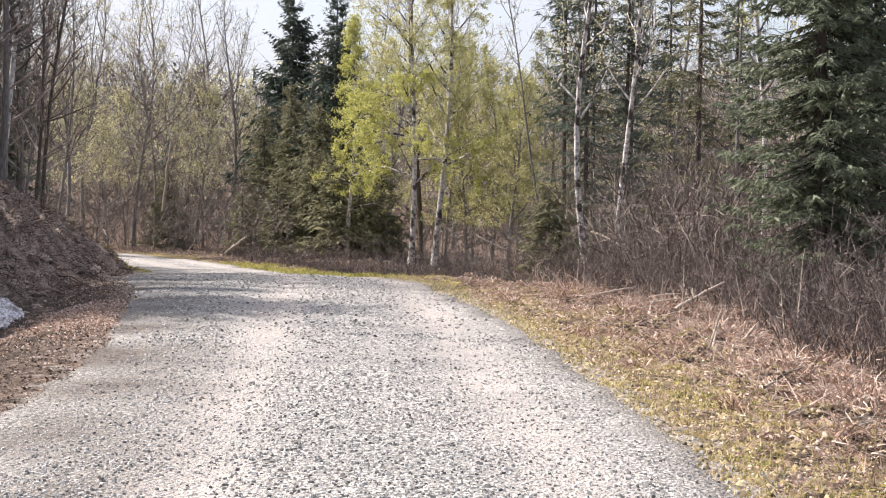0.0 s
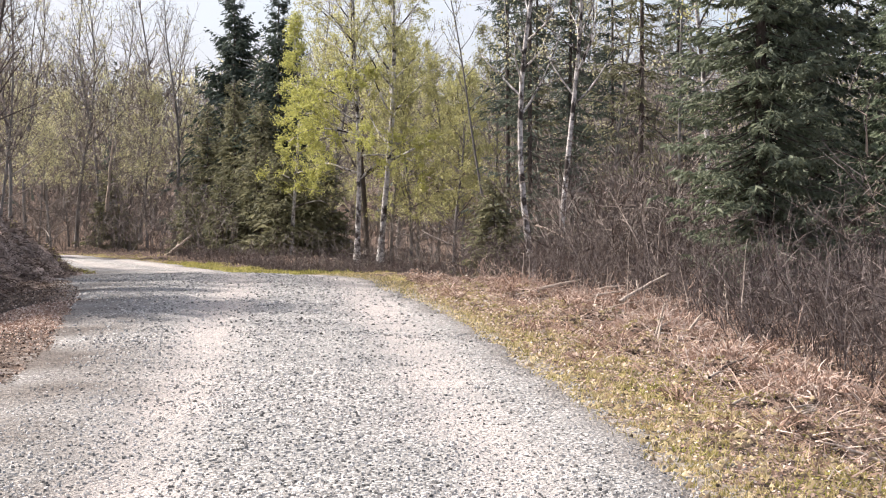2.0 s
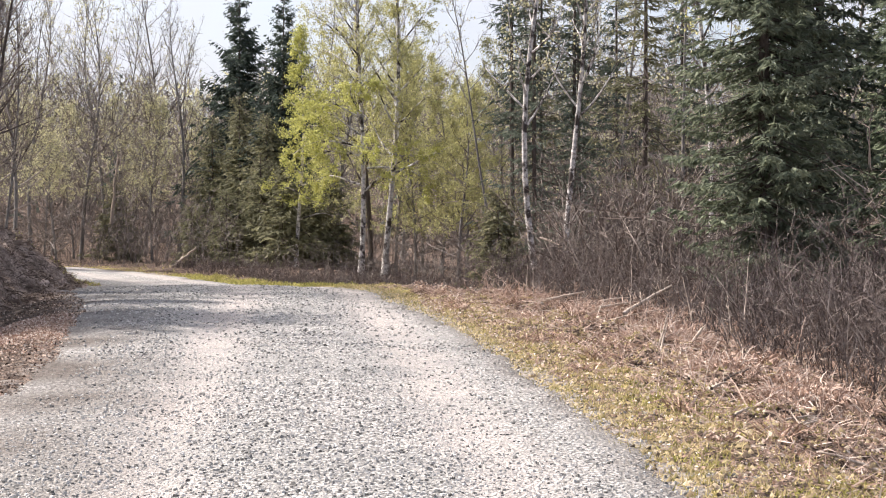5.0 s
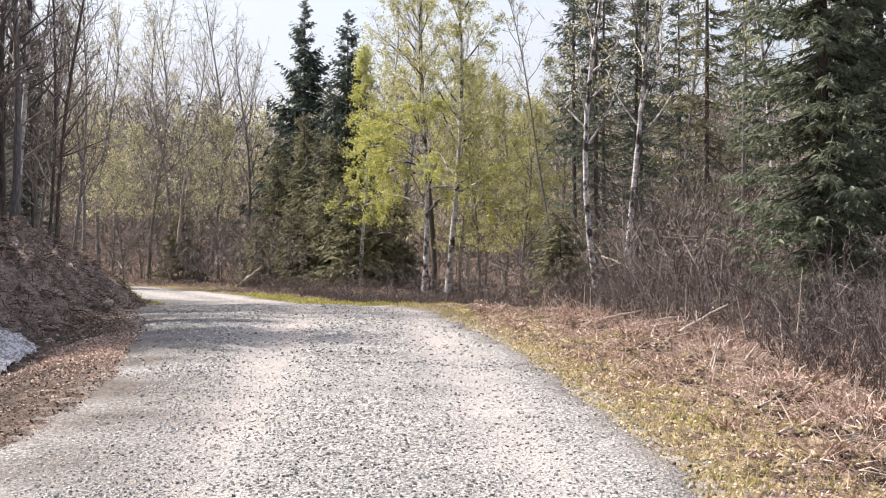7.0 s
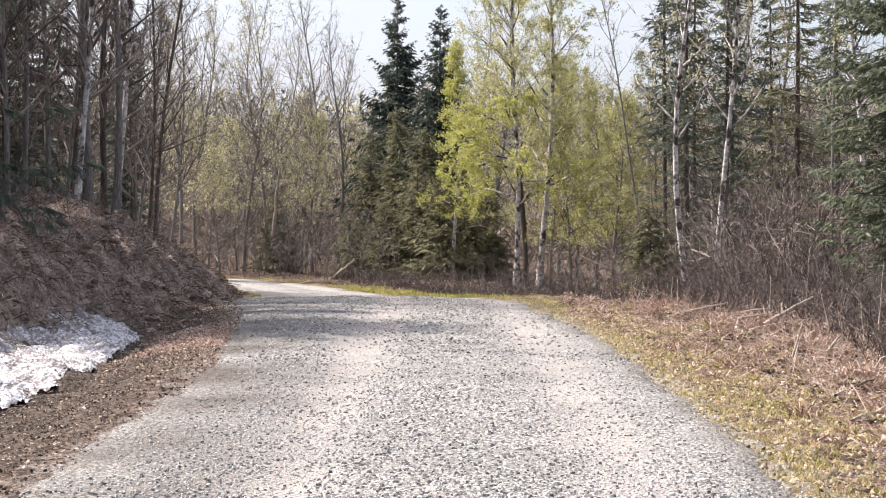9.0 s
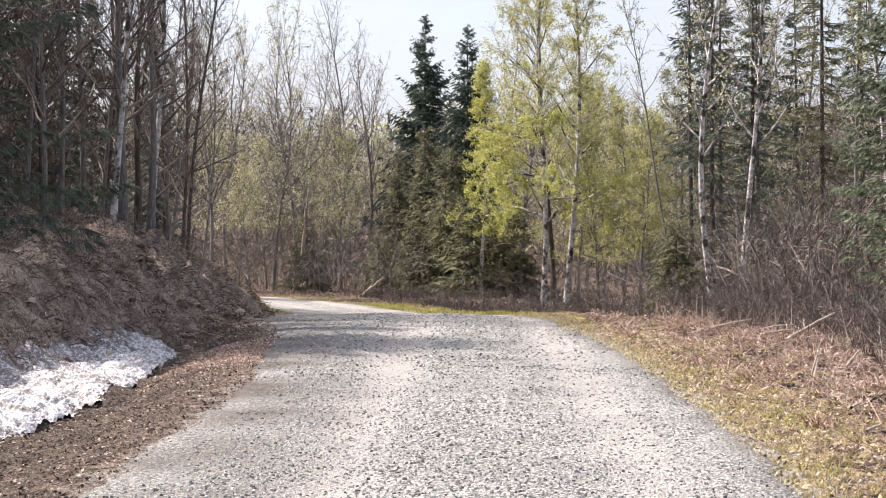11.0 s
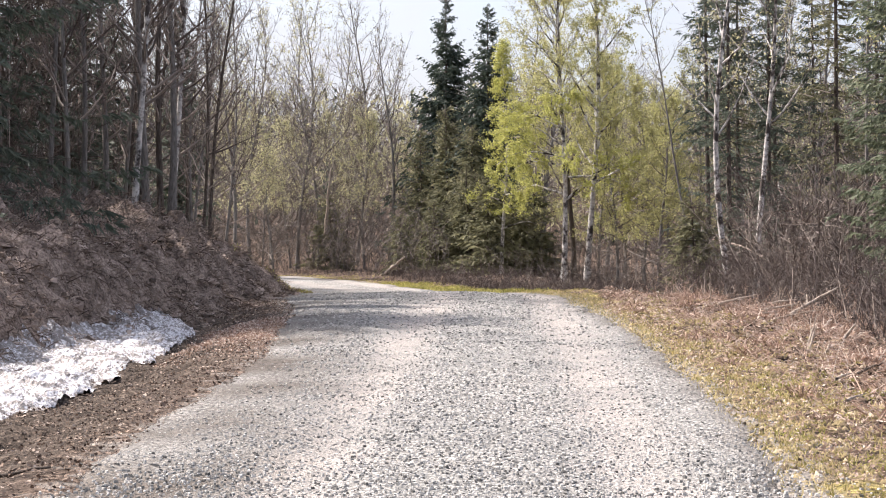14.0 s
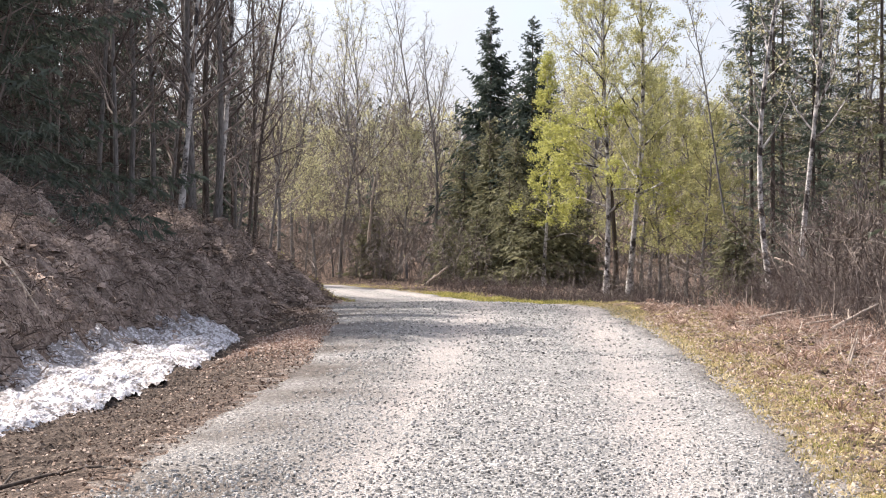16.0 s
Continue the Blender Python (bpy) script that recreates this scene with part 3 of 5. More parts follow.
def spruce(name, x, y, height, radius, needles, label, seed, first=0.05, gap=0.33, per=6, sprigs=9, comb=2, droop=0.25, girth=None, ragged=0.3, group="", width=0.3, power=0.8, longest=0.7, foot=0.55):
    """A spruce: straight trunk, whorls of boughs, and sprays of needles on both sides of each bough."""
    rng = np.random.default_rng(seed)
    tree = stand(name, x, y, label, "tree", group)
    k = np.linspace(0, 1, 10)
    g = girth or 0.0085 * height
    b = Buf()
    b.tube(np.stack([0.03 * np.sin(k * 4 + seed), 0.03 * np.cos(k * 3), height * k], 1), g * (1 - k) ** 0.9 + 0.012, 8)
    part("trunk", b, SPRUCE_BARK, tree)
    zs = np.arange(first * height, height * 0.985, gap)
    z0 = np.repeat(zs, per)
    n = len(z0)
    z0 = z0 + rng.uniform(-0.5, 0.5, n) * gap
    rel = np.clip(z0 / height, 0, 1)
    az = rng.uniform(0, 2 * np.pi, n)
    length = (radius * (1 - rel) ** power * np.minimum(1, foot + rel * 3.0) + 0.12) * rng.uniform(1 - ragged, 1 + 0.6 * ragged, n)
    tip = np.interp(rel, [0, 0.5, 0.85, 1], [-0.30 - droop, -0.12 - droop * 0.6, 0.25, 0.9])
    q = np.linspace(0, 1, 5)
    o = np.stack([np.cos(az), np.sin(az), 0 * az], 1)
    way = np.zeros((n, 5, 3))
    way += o[:, None] * (length[:, None] * q[None])[:, :, None]
    way[:, :, 2] += z0[:, None] + length[:, None] * (tip[:, None] * q + (0.32 * q ** 3) * (rel[:, None] < 0.9))
    b = Buf()
    b.rods(way[:, 0], way[:, 2], way[:, 4], 0.012 + 0.006 * length, 0.010)
    tagged(part("framework", b, SPRUCE_BARK, tree), kind="stuff")
    m = n * sprigs
    own = np.repeat(np.arange(n), sprigs)
    at = np.clip(np.tile((np.arange(sprigs) + 0.5) / sprigs, n) * 0.95 + 0.06 + rng.normal(0, 0.04, m), 0.05, 1)
    p = pick(way[own], at)
    side = np.where(np.arange(m) % 2 == 0, 1, -1) * np.radians(rng.normal(48, 12, m)) * (at < 0.97)
    ca, sa = np.cos(az[own] + side), np.sin(az[own] + side)
    d = unit(np.stack([ca, sa, -0.25 - droop * 0.5 + rng.normal(0, 0.18, m)], 1))
    sl = np.clip(length[own] * (0.52 - 0.36 * at), 0.14, longest) * rng.uniform(0.7, 1.25, m)
    lb = Buf()
    lb.leaves(p, d, sl, rng, width)
    if comb:
        c = m * comb
        own2 = np.repeat(np.arange(m), comb)
        f = rng.uniform(0.15, 0.95, c)
        p2 = p[own2] + d[own2] * (sl[own2] * f)[:, None]
        d2 = unit(d[own2] + rng.normal(0, 0.75, (c, 3)) + np.array([0, 0, -0.25 - droop * 0.4]))
        ln = np.maximum(0.09, sl[own2] * 0.6) * rng.uniform(0.6, 1.2, c)
        lb.blades(p2, p2 + d2 * ln[:, None], ln * width * 0.5)
    tagged(part("crown", lb, needles, tree), kind="stuff")
    return tree


def stems(b, base, h, rng, twigs=6, twiglets=3, spread=0.35, thick=1.0, buds=None, far=False, fine=1.0):
    """Bare shoots of shrubs, each with twigs and twiglets."""
    n = len(base)
    d = unit(np.concatenate([rng.normal(0, spread, (n, 2)), np.ones((n, 1))], 1))
    mid = base + d * (h * 0.5)[:, None]
    end = mid + unit(d + np.concatenate([rng.normal(0, spread * 0.8, (n, 2)), np.zeros((n, 1))], 1)) * (h * 0.5)[:, None]
    r = (0.004 + 0.0028 * h) * thick
    (b.ribbons if far else b.rods)(base, mid, end, r, r * 0.65)
    own = np.repeat(np.arange(n), twigs)
    m = len(own)
    a0 = pick(np.stack([base, mid, end], 1)[own], rng.uniform(0.25, 0.98, m))
    td = unit(d[own] * 0.9 + rng.normal(0, 0.6, (m, 3)))
    tl = h[own] * rng.uniform(0.12, 0.38, m)
    tm = a0 + td * (tl * 0.5)[:, None]
    te = tm + unit(td + rng.normal(0, 0.3, (m, 3)) + np.array([0, 0, 0.25])) * (tl * 0.5)[:, None]
    if far:
        b.blades(a0, te, r[own] * 0.7 * fine)
    else:
        b.ribbons(a0, tm, te, r[own] * 0.62 * fine, r[own] * 0.45 * fine)
    if twiglets:
        own2 = np.repeat(np.arange(m), twiglets)
        c = len(own2)
        b0 = pick(np.stack([a0, tm, te], 1)[own2], rng.uniform(0.2, 0.95, c))
        e = b0 + unit(td[own2] * 0.8 + rng.normal(0, 0.6, (c, 3))) * (tl[own2] * rng.uniform(0.25, 0.6, c))[:, None]
        b.blades(b0, e, r[own[own2]] * 0.5 * fine)
        if buds is not None:
            buds.append((b0 + e) * 0.5)
            buds.append(e)


def scatter(n, x0, x1, y0, y1, rng, keep):
    """Random places in a rectangle where keep(t, s - half width, -s - half width) holds."""
    p = np.stack([rng.uniform(x0, x1, n), rng.uniform(y0, y1, n)], 1)
    t, s = road_place(p[:, 0], p[:, 1])
    hw = half_width(t)
    p = p[keep(t, s - hw, -s - hw)]
    return np.concatenate([p, land(p[:, 0], p[:, 1])[:, None]], 1)


def shrub(name, x, y, h, count, mat, label, seed, spread=0.3, foot=0.25, group="shrubs"):
    rng = np.random.default_rng(seed)
    ob = stand(name, x, y, label, "shrub", group, 0.05)
    b = Buf()
    stems(b, np.concatenate([rng.normal(0, foot, (count, 2)), np.zeros((count, 1))], 1), h * rng.uniform(0.5, 1.1, count), rng, 10, 6, spread, 1.0, None, False, 1.2)
    tagged(part("tangle", b, mat, ob), kind="stuff")
    return ob


# spruces on the far side of the bend
spruce("spruce_tree", -8.79, 96.0, 15.9, 3.9, DARK_NEEDLES, "tall dark green spruce with a pointed top behind birches", 1, gap=0.38, per=7, sprigs=13, comb=4, width=0.34, longest=0.75, power=0.9, ragged=0.4)
spruce("spruce_tree", -5.66, 86.5, 14.3, 3.7, DARK_NEEDLES, "tall dark green spruce beside a yellow-green birch", 2, gap=0.38, per=7, sprigs=12, comb=4, width=0.34, longest=0.75, power=0.9, ragged=0.4)
for i, (x, y, h, r) in enumerate([(-8.14, 82.0, 3.6, 1.6), (-6.35, 84.0, 7.6, 2.3), (-4.81, 87.0, 7.2, 2.2), (-7.96, 90.0, 8.0, 2.2), (-3.10, 82.0, 5.0, 1.9),
                                  (-15.15, 92.0, 4.4, 1.7), (-6.90, 88.0, 7.0, 2.2), (-4.01, 80.0, 4.2, 2.1), (-5.12, 78.0, 4.6, 2.2), (-6.11, 82.0, 5.0, 2.0), (-9.51, 88.0, 7.4, 1.6), (-7.90, 86.0, 8.6, 1.8), (-6.40, 81.0, 5.6, 1.6), (-9.61, 80.0, 3.2, 1.3)]):
    spruce("spruce_tree", x, y, h, r, OLIVE_NEEDLES, "low bushy spruce at the forest edge by the road bend", 20 + i, gap=0.3, per=7, sprigs=9, comb=3, width=0.3, longest=0.6, power=0.6, group="low spruces")
# spruces behind the white birches
for i, (x, y, h, r) in enumerate([(4.14, 58.0, 15.0, 2.1), (4.8, 56.5, 15.0, 2.1), (6.3, 58.0, 15.0, 2.1), (7.56, 50.0, 15.0, 1.9), (8.56, 64.0, 14.0, 2.0), (9.75, 56.0, 14.0, 1.7), (6.90, 62.0, 14.5, 2.1), (5.69, 64.0, 15.0, 1.8)]):
    spruce("spruce_tree", x, y, h, r, (DARK_NEEDLES, SHADE_NEEDLES, SHADE_NEEDLES, OLIVE_NEEDLES)[i % 4], "slender open spruce with layered drooping boughs among birches", 40 + i, gap=0.42, per=5, sprigs=14, comb=5, width=0.19, longest=0.3, ragged=0.55, first=0.12 if 0 < i < 7 else 0.38, girth=0.09, group="slender spruces")
spruce("spruce_tree", 3.35, 53.0, 3.4, 1.45, OLIVE_NEEDLES, "small young spruce at the foot of birches", 51, gap=0.22, per=7, sprigs=9, comb=3, width=0.35, power=0.6)
# large spruces close to the road on the low side
spruce("spruce_tree", 6.75, 30.0, 14.0, 1.95, BLUE_NEEDLES, "large dense grey-green spruce with drooping boughs", 60, gap=0.2, per=9, sprigs=30, comb=4, width=0.27, longest=0.21, droop=0.35, power=0.7, first=0.06, foot=0.3, ragged=0.25, girth=0.13, group="large spruces")
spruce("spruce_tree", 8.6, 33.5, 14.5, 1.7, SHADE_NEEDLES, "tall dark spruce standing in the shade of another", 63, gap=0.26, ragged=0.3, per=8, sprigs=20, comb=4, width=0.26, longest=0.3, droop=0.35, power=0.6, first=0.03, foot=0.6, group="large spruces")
spruce("spruce_tree", 10.4, 31.5, 14.0, 1.75, NEEDLES, "large green spruce with sunlit drooping boughs", 61, gap=0.27, ragged=0.35, per=8, sprigs=24, comb=4, width=0.24, longest=0.27, droop=0.35, power=0.7, first=0.05, foot=0.5, group="large spruces")
spruce("spruce_tree", 10.99, 35.0, 14.0, 2.1, BLUE_NEEDLES, "large green spruce above brown shrubs", 62, gap=0.3, per=7, sprigs=24, comb=4, width=0.22, longest=0.26, droop=0.3, power=0.7, group="large spruces")
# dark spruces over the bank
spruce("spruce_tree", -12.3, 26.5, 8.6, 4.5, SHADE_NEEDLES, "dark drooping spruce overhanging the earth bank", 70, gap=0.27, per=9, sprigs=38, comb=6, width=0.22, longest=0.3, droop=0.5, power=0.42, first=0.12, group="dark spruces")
# unseen spruces added left of the view, sized to shade the bank top
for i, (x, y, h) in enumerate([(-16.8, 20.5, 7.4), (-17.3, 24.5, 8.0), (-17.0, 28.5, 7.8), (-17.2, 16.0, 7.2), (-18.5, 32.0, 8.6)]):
    spruce("spruce_tree", x, y, h, 2.9, DARK_NEEDLES, "dark spruce out of view, added to shade the bank", 90 + i, gap=0.4, per=6, sprigs=10, comb=2, width=0.4, longest=0.5, droop=0.4, power=0.55, group="dark spruces")
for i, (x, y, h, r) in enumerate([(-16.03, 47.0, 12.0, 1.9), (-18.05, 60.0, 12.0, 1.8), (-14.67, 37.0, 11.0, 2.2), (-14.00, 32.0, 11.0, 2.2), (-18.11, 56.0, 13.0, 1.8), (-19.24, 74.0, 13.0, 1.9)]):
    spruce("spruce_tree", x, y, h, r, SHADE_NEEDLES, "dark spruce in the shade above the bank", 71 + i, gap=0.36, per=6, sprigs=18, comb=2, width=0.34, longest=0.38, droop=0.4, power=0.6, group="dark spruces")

# birches in young leaf at the bend
broadleaf("birch_tree", -0.38, 73.3, 18.0, 0.14, BIRCH, "tall white-barked birch with young yellow-green leaves", 101, split=True, lean=(0.6, 0), limbs=30, first=0.25, spread=0.2, subs=8, twigs=6, fine=0.004, leaves=25000, leaf=YOUNG_LEAF, leaf_size=0.068, droop=0.15, low=3.4)
broadleaf("birch_tree", -1.40, 72.6, 16.5, 0.13, BIRCH, "leaning birch with bright yellow-green hanging leaves", 102, split=True, lean=(0.5, 0), limbs=34, first=0.22, spread=0.3, subs=9, twigs=7, rise=14, fine=0.004, leaves=19000, leaf=SPRING, leaf_size=0.068, droop=0.3, low=2.8, high=8.6, extra=(11000, YOUNG_LEAF, 8.0, 99.0), side=3.1)
broadleaf("birch_tree", -0.98, 76.5, 17.5, 0.12, DARK_BARK, "dark-trunked birch with sparse young leaves", 103, split=True, lean=(-0.3, 0), limbs=26, first=0.2, spread=0.2, subs=8, twigs=6, fine=0.004, leaves=15000, leaf=PALE_LEAF, leaf_size=0.068, droop=0.1, low=3.4)
broadleaf("birch_tree", -4.45, 77.0, 11.3, 0.10, BIRCH, "slim birch thick with yellow-green leaves", 104, split=True, limbs=30, first=0.2, spread=0.16, subs=8, twigs=6, rise=10, fine=0.004, leaves=14000, leaf=SPRING, leaf_size=0.068, droop=0.3, low=3.0)
for i, (x, y, h, n) in enumerate([(2.20, 76.0, 9.2, 7000), (4.25, 78.0, 8.6, 6000), (1.41, 82.0, 10.5, 6000), (3.2, 73.0, 8.0, 5500), (0.12, 80.0, 11.0, 6000), (2.71, 69.0, 8.0, 4500), (1.0, 74.5, 9.5, 7000), (4.3, 72.0, 10.0, 5000), (-2.84, 82.0, 10.0, 5000)]):
    broadleaf("birch_tree", x, y, h, 0.08, ASPEN, "young birch with pale olive-yellow opening leaves", 110 + i, limbs=26, first=0.1, spread=0.32, subs=7, twigs=6, rise=14, fine=0.004, leaves=int(n * 1.8), leaf=YOUNG_LEAF, leaf_size=0.065, droop=0.15, low=2.2, wander=0.03, group="young birches")
# white birches on the low side
broadleaf("birch_tree", 4.27, 48.7, 16.0, 0.10, BIRCH, "white-barked birch with dark scars, almost leafless", 121, split=True, lean=(-0.1, 0), bow=-0.42, wander=0.008, limbs=22, first=0.3, spread=0.16, leaves=1200, leaf=OLIVE)
broadleaf("birch_tree", 5.01, 49.3, 15.0, 0.1, BIRCH, "forked white birch, almost leafless, behind bare shrubs", 122, split=True, lean=(0.4, 0), limbs=24, first=0.35, spread=0.2, leaves=900, leaf=OLIVE)
broadleaf("birch_tree", 4.12, 62.0, 13.5, 0.055, ASPEN, "bare leaning tree with a bent grey trunk", 123, split=True, lean=(-3.0, 0), limbs=18, first=0.45, spread=0.2, leaves=500, leaf=OLIVE)
for i, (x, y) in enumerate([(7.84, 66.0), (7.87, 58.0), (6.27, 70.0), (7.37, 68.0), (9.27, 75.0), (6.49, 85.0), (8.41, 44.0), (10.73, 50.0), (13.41, 48.0), (10.30, 42.0)]):
    broadleaf("birch_tree", x, y, 13 + i % 4, 0.09, ASPEN if i % 3 else BIRCH, "thin bare birch in the wood with opening buds", 130 + i, limbs=20, first=0.25, spread=0.2, wander=0.03, subs=6, twigs=4, leaves=1200, leaf=OLIVE, group="thin birches")
broadleaf("bare_tree", 6.81, 39.0, 12.5, 0.05, ASPEN, "straight thin pale sapling beside a spruce", 145, limbs=9, first=0.45, spread=0.1, wander=0.006, leaves=500, leaf=PALE_LEAF)
# trunks on top of the bank
for i, (x, y, h, g, m, lx) in enumerate([(-10.05, 34.7, 13, 0.095, BIRCH, 0.3), (-10.26, 36.5, 14, 0.13, ASPEN, 0.2), (-10.32, 39.0, 15, 0.12, ASPEN, 0.6), (-11.46, 43.0, 15, 0.115, BIRCH, 0.4),
                                      (-12.07, 50.0, 15, 0.095, DARK_BARK, 0.9), (-11.01, 33.0, 12, 0.08, ASPEN, 0.2), (-12.28, 38.0, 14, 0.10, ASPEN, 0), (-12.64, 41.0, 14, 0.12, ASPEN, 0.3),
                                      (-12.45, 36.0, 13, 0.09, ASPEN, -0.2), (-13.91, 47.0, 14, 0.10, DARK_BARK, 0.2), (-12.82, 47.0, 14, 0.09, DARK_BARK, 0.4), (-13.56, 54.0, 14, 0.08, ASPEN, 0.3),
                                      (-14.88, 58.0, 14, 0.1, DARK_BARK, 0.2), (-15.15, 42.0, 14, 0.12, BIRCH, 0.2), (-15.52, 40.0, 13, 0.1, DARK_BARK, 0.1), (-11.15, 41.0, 13, 0.12, DARK_BARK, 0.5), (-13.1, 44.0, 14, 0.1, ASPEN, 0.4), (-14.3, 50.0, 15, 0.11, DARK_BARK, 0.2), (-15.9, 47.0, 15, 0.1, ASPEN, 0.3), (-16.8, 58.0, 15, 0.1, DARK_BARK, 0.4), (-14.2, 56.0, 15, 0.08, ASPEN, 0.6), (-17.9, 50.0, 15, 0.12, DARK_BARK, 0.1), (-13.4, 40.0, 13, 0.07, DARK_BARK, -0.3), (-11.35, 46.0, 14, 0.07, DARK_BARK, 0.7), (-14.43, 62.0, 13, 0.08, ASPEN, 0.5), (-16.31, 52.0, 14, 0.09, ASPEN, 0)]):
    label = {"birch_bark": "white-trunked birch, bare, on top of the earth bank", "aspen_bark": "grey-trunked bare tree on top of the earth bank", "dark_bark": "dark-trunked bare tree on top of the earth bank"}[m.name]
    broadleaf("birch_tree" if m == BIRCH else "bare_tree", x, y, h, g * 0.8, m, label, 150 + i, lean=(lx, 0), limbs=30, first=0.2, spread=0.17, subs=7, twigs=6, wander=0.022, fine=0.008, twig=BROWN_TWIG, group="trees on the bank")
# bare and budding trees beyond the bend
for i, (x, y, h, s, n) in enumerate([(-18.90, 88.0, 14, 0.17, 600), (-17.05, 92.0, 15, 0.24, 2500), (-16.85, 98.0, 15, 0.2, 500), (-14.79, 100.0, 18, 0.17, 300), (-12.26, 96.0, 15, 0.14, 200), (-21.00, 104.0, 16, 0.2, 900),
                                  (-17.36, 108.0, 16, 0.2, 700), (-12.50, 108.0, 14, 0.2, 500), (-18.04, 80.0, 13, 0.2, 1500), (-18.10, 76.0, 13, 0.18, 700), (-4.07, 96.0, 16, 0.18, 800), (0.54, 100.0, 15, 0.2, 900), (-2.93, 92.0, 15, 0.2, 900)]):
    broadleaf("bare_tree", x, y, h, 0.11, ASPEN, "tall bare tree with pale grey limbs and a few buds", 180 + i, limbs=24, first=0.28, spread=s * 1.8, wander=0.04, rise=26, subs=8, twigs=6, leaves=n, leaf=OLIVE, leaf_size=0.09, group="bare trees")
for i, (x, y, h, n) in enumerate([(-19.25, 84.0, 8, 2500), (-18.68, 90.0, 8.5, 3000), (-18.02, 95.0, 8.5, 3500), (-16.84, 100.0, 9, 3500), (-13.20, 92.0, 8.5, 3500), (-15.68, 104.0, 9.5, 3000), (-11.66, 98.0, 8.5, 2500), (-16.42, 82.0, 6, 1500)]):
    broadleaf("birch_tree", x, y, h, 0.06, ASPEN, "young tree with olive-green opening buds", 200 + i, limbs=26, first=0.08, spread=0.36, subs=8, twigs=6, rise=12, wander=0.035, leaves=int(n * 1.15), leaf=OLIVE, leaf_size=0.08, low=3.6, group="budding trees")


def far_woods():
    """The wood behind, too dense to count."""
    rng = np.random.default_rng(300)
    b, tips = Buf(), []
    p = scatter(470, -75, 45, 88, 150, rng, lambda t, r, l: (r > 3))
    stems(b, p, rng.uniform(5, 12, len(p)), rng, 30, 9, 0.1, 0.8, tips, True, 1.3)
    p = scatter(230, 5.5, 45, 66, 90, rng, lambda t, r, l: (r > 6))
    stems(b, p, rng.uniform(4, 10, len(p)), rng, 28, 8, 0.12, 0.7, tips, True, 1.2)
    thing("far_woods", b, GREY_TWIG, "dense grey-brown leafless wood behind the road bend", "woods", kind="stuff")
    tips = np.concatenate(tips)
    tips = tips[tips[:, 2] - land(tips[:, 0], tips[:, 1], False) > 3.2]
    tips = tips[rng.choice(len(tips), 42000)]
    lb = Buf()
    lb.leaves(tips, rng.normal(0, 1, tips.shape), rng.uniform(0.07, 0.17, len(tips)), rng, 0.8)
    thing("far_buds", lb, OLIVE, "haze of olive-green opening buds over the far wood", "foliage", kind="stuff")
    b = Buf()
    p = scatter(2300, -44, -6, 24, 84, rng, lambda t, r, l: (l > 6.0 + 7.0 * smooth(44, 52, t)))
    stems(b, p, rng.uniform(4.5, 9.5, len(p)) + np.where(p[:, 1] > 46, 6.5, 1.0), rng, 16, 4, 0.06, 1.0, None, True, 1.4)
    thing("bank_woods", b, BROWN_TWIG, "crowded thin bare saplings above the bank", "woods", kind="stuff")


def hillside_woods():
    """Tree crowns on the slope far behind, seen only through the wood."""
    rng = np.random.default_rng(305)
    for mat, label, n in ((TWIG, "grey-brown leafless crowns on the far slope", 900), (OLIVE, "olive-green budding crowns on the far slope", 260), (DARK_NEEDLES, "dark spruces on the far slope", 110)):
        x, y = rng.uniform(-120, 75, n), rng.uniform(112, 230, n)
        z, h = land(x, y), rng.uniform(5, 11, n)
        k = 60
        own = np.repeat(np.arange(n), k)
        up = rng.uniform(0.05, 1, len(own))
        wide = (0.22 * h[own]) * (1 - up if mat == DARK_NEEDLES else np.sin(up * 2.6) ** 0.7) * np.sqrt(rng.uniform(0, 1, len(own)))
        az = rng.uniform(0, 6.28, len(own))
        p = np.stack([x[own] + wide * np.cos(az), y[own] + wide * np.sin(az), z[own] + up * h[own]], 1)
        b = Buf()
        d = unit(rng.normal(0, 1, p.shape) * np.array([0.5, 0.5, 1.0]))
        b.blades(p, p + d * rng.uniform(0.5, 1.5, len(p))[:, None], 0.08 if mat == TWIG else 0.16)
        thing("hillside_woods", b, mat, label, "woods", kind="stuff")


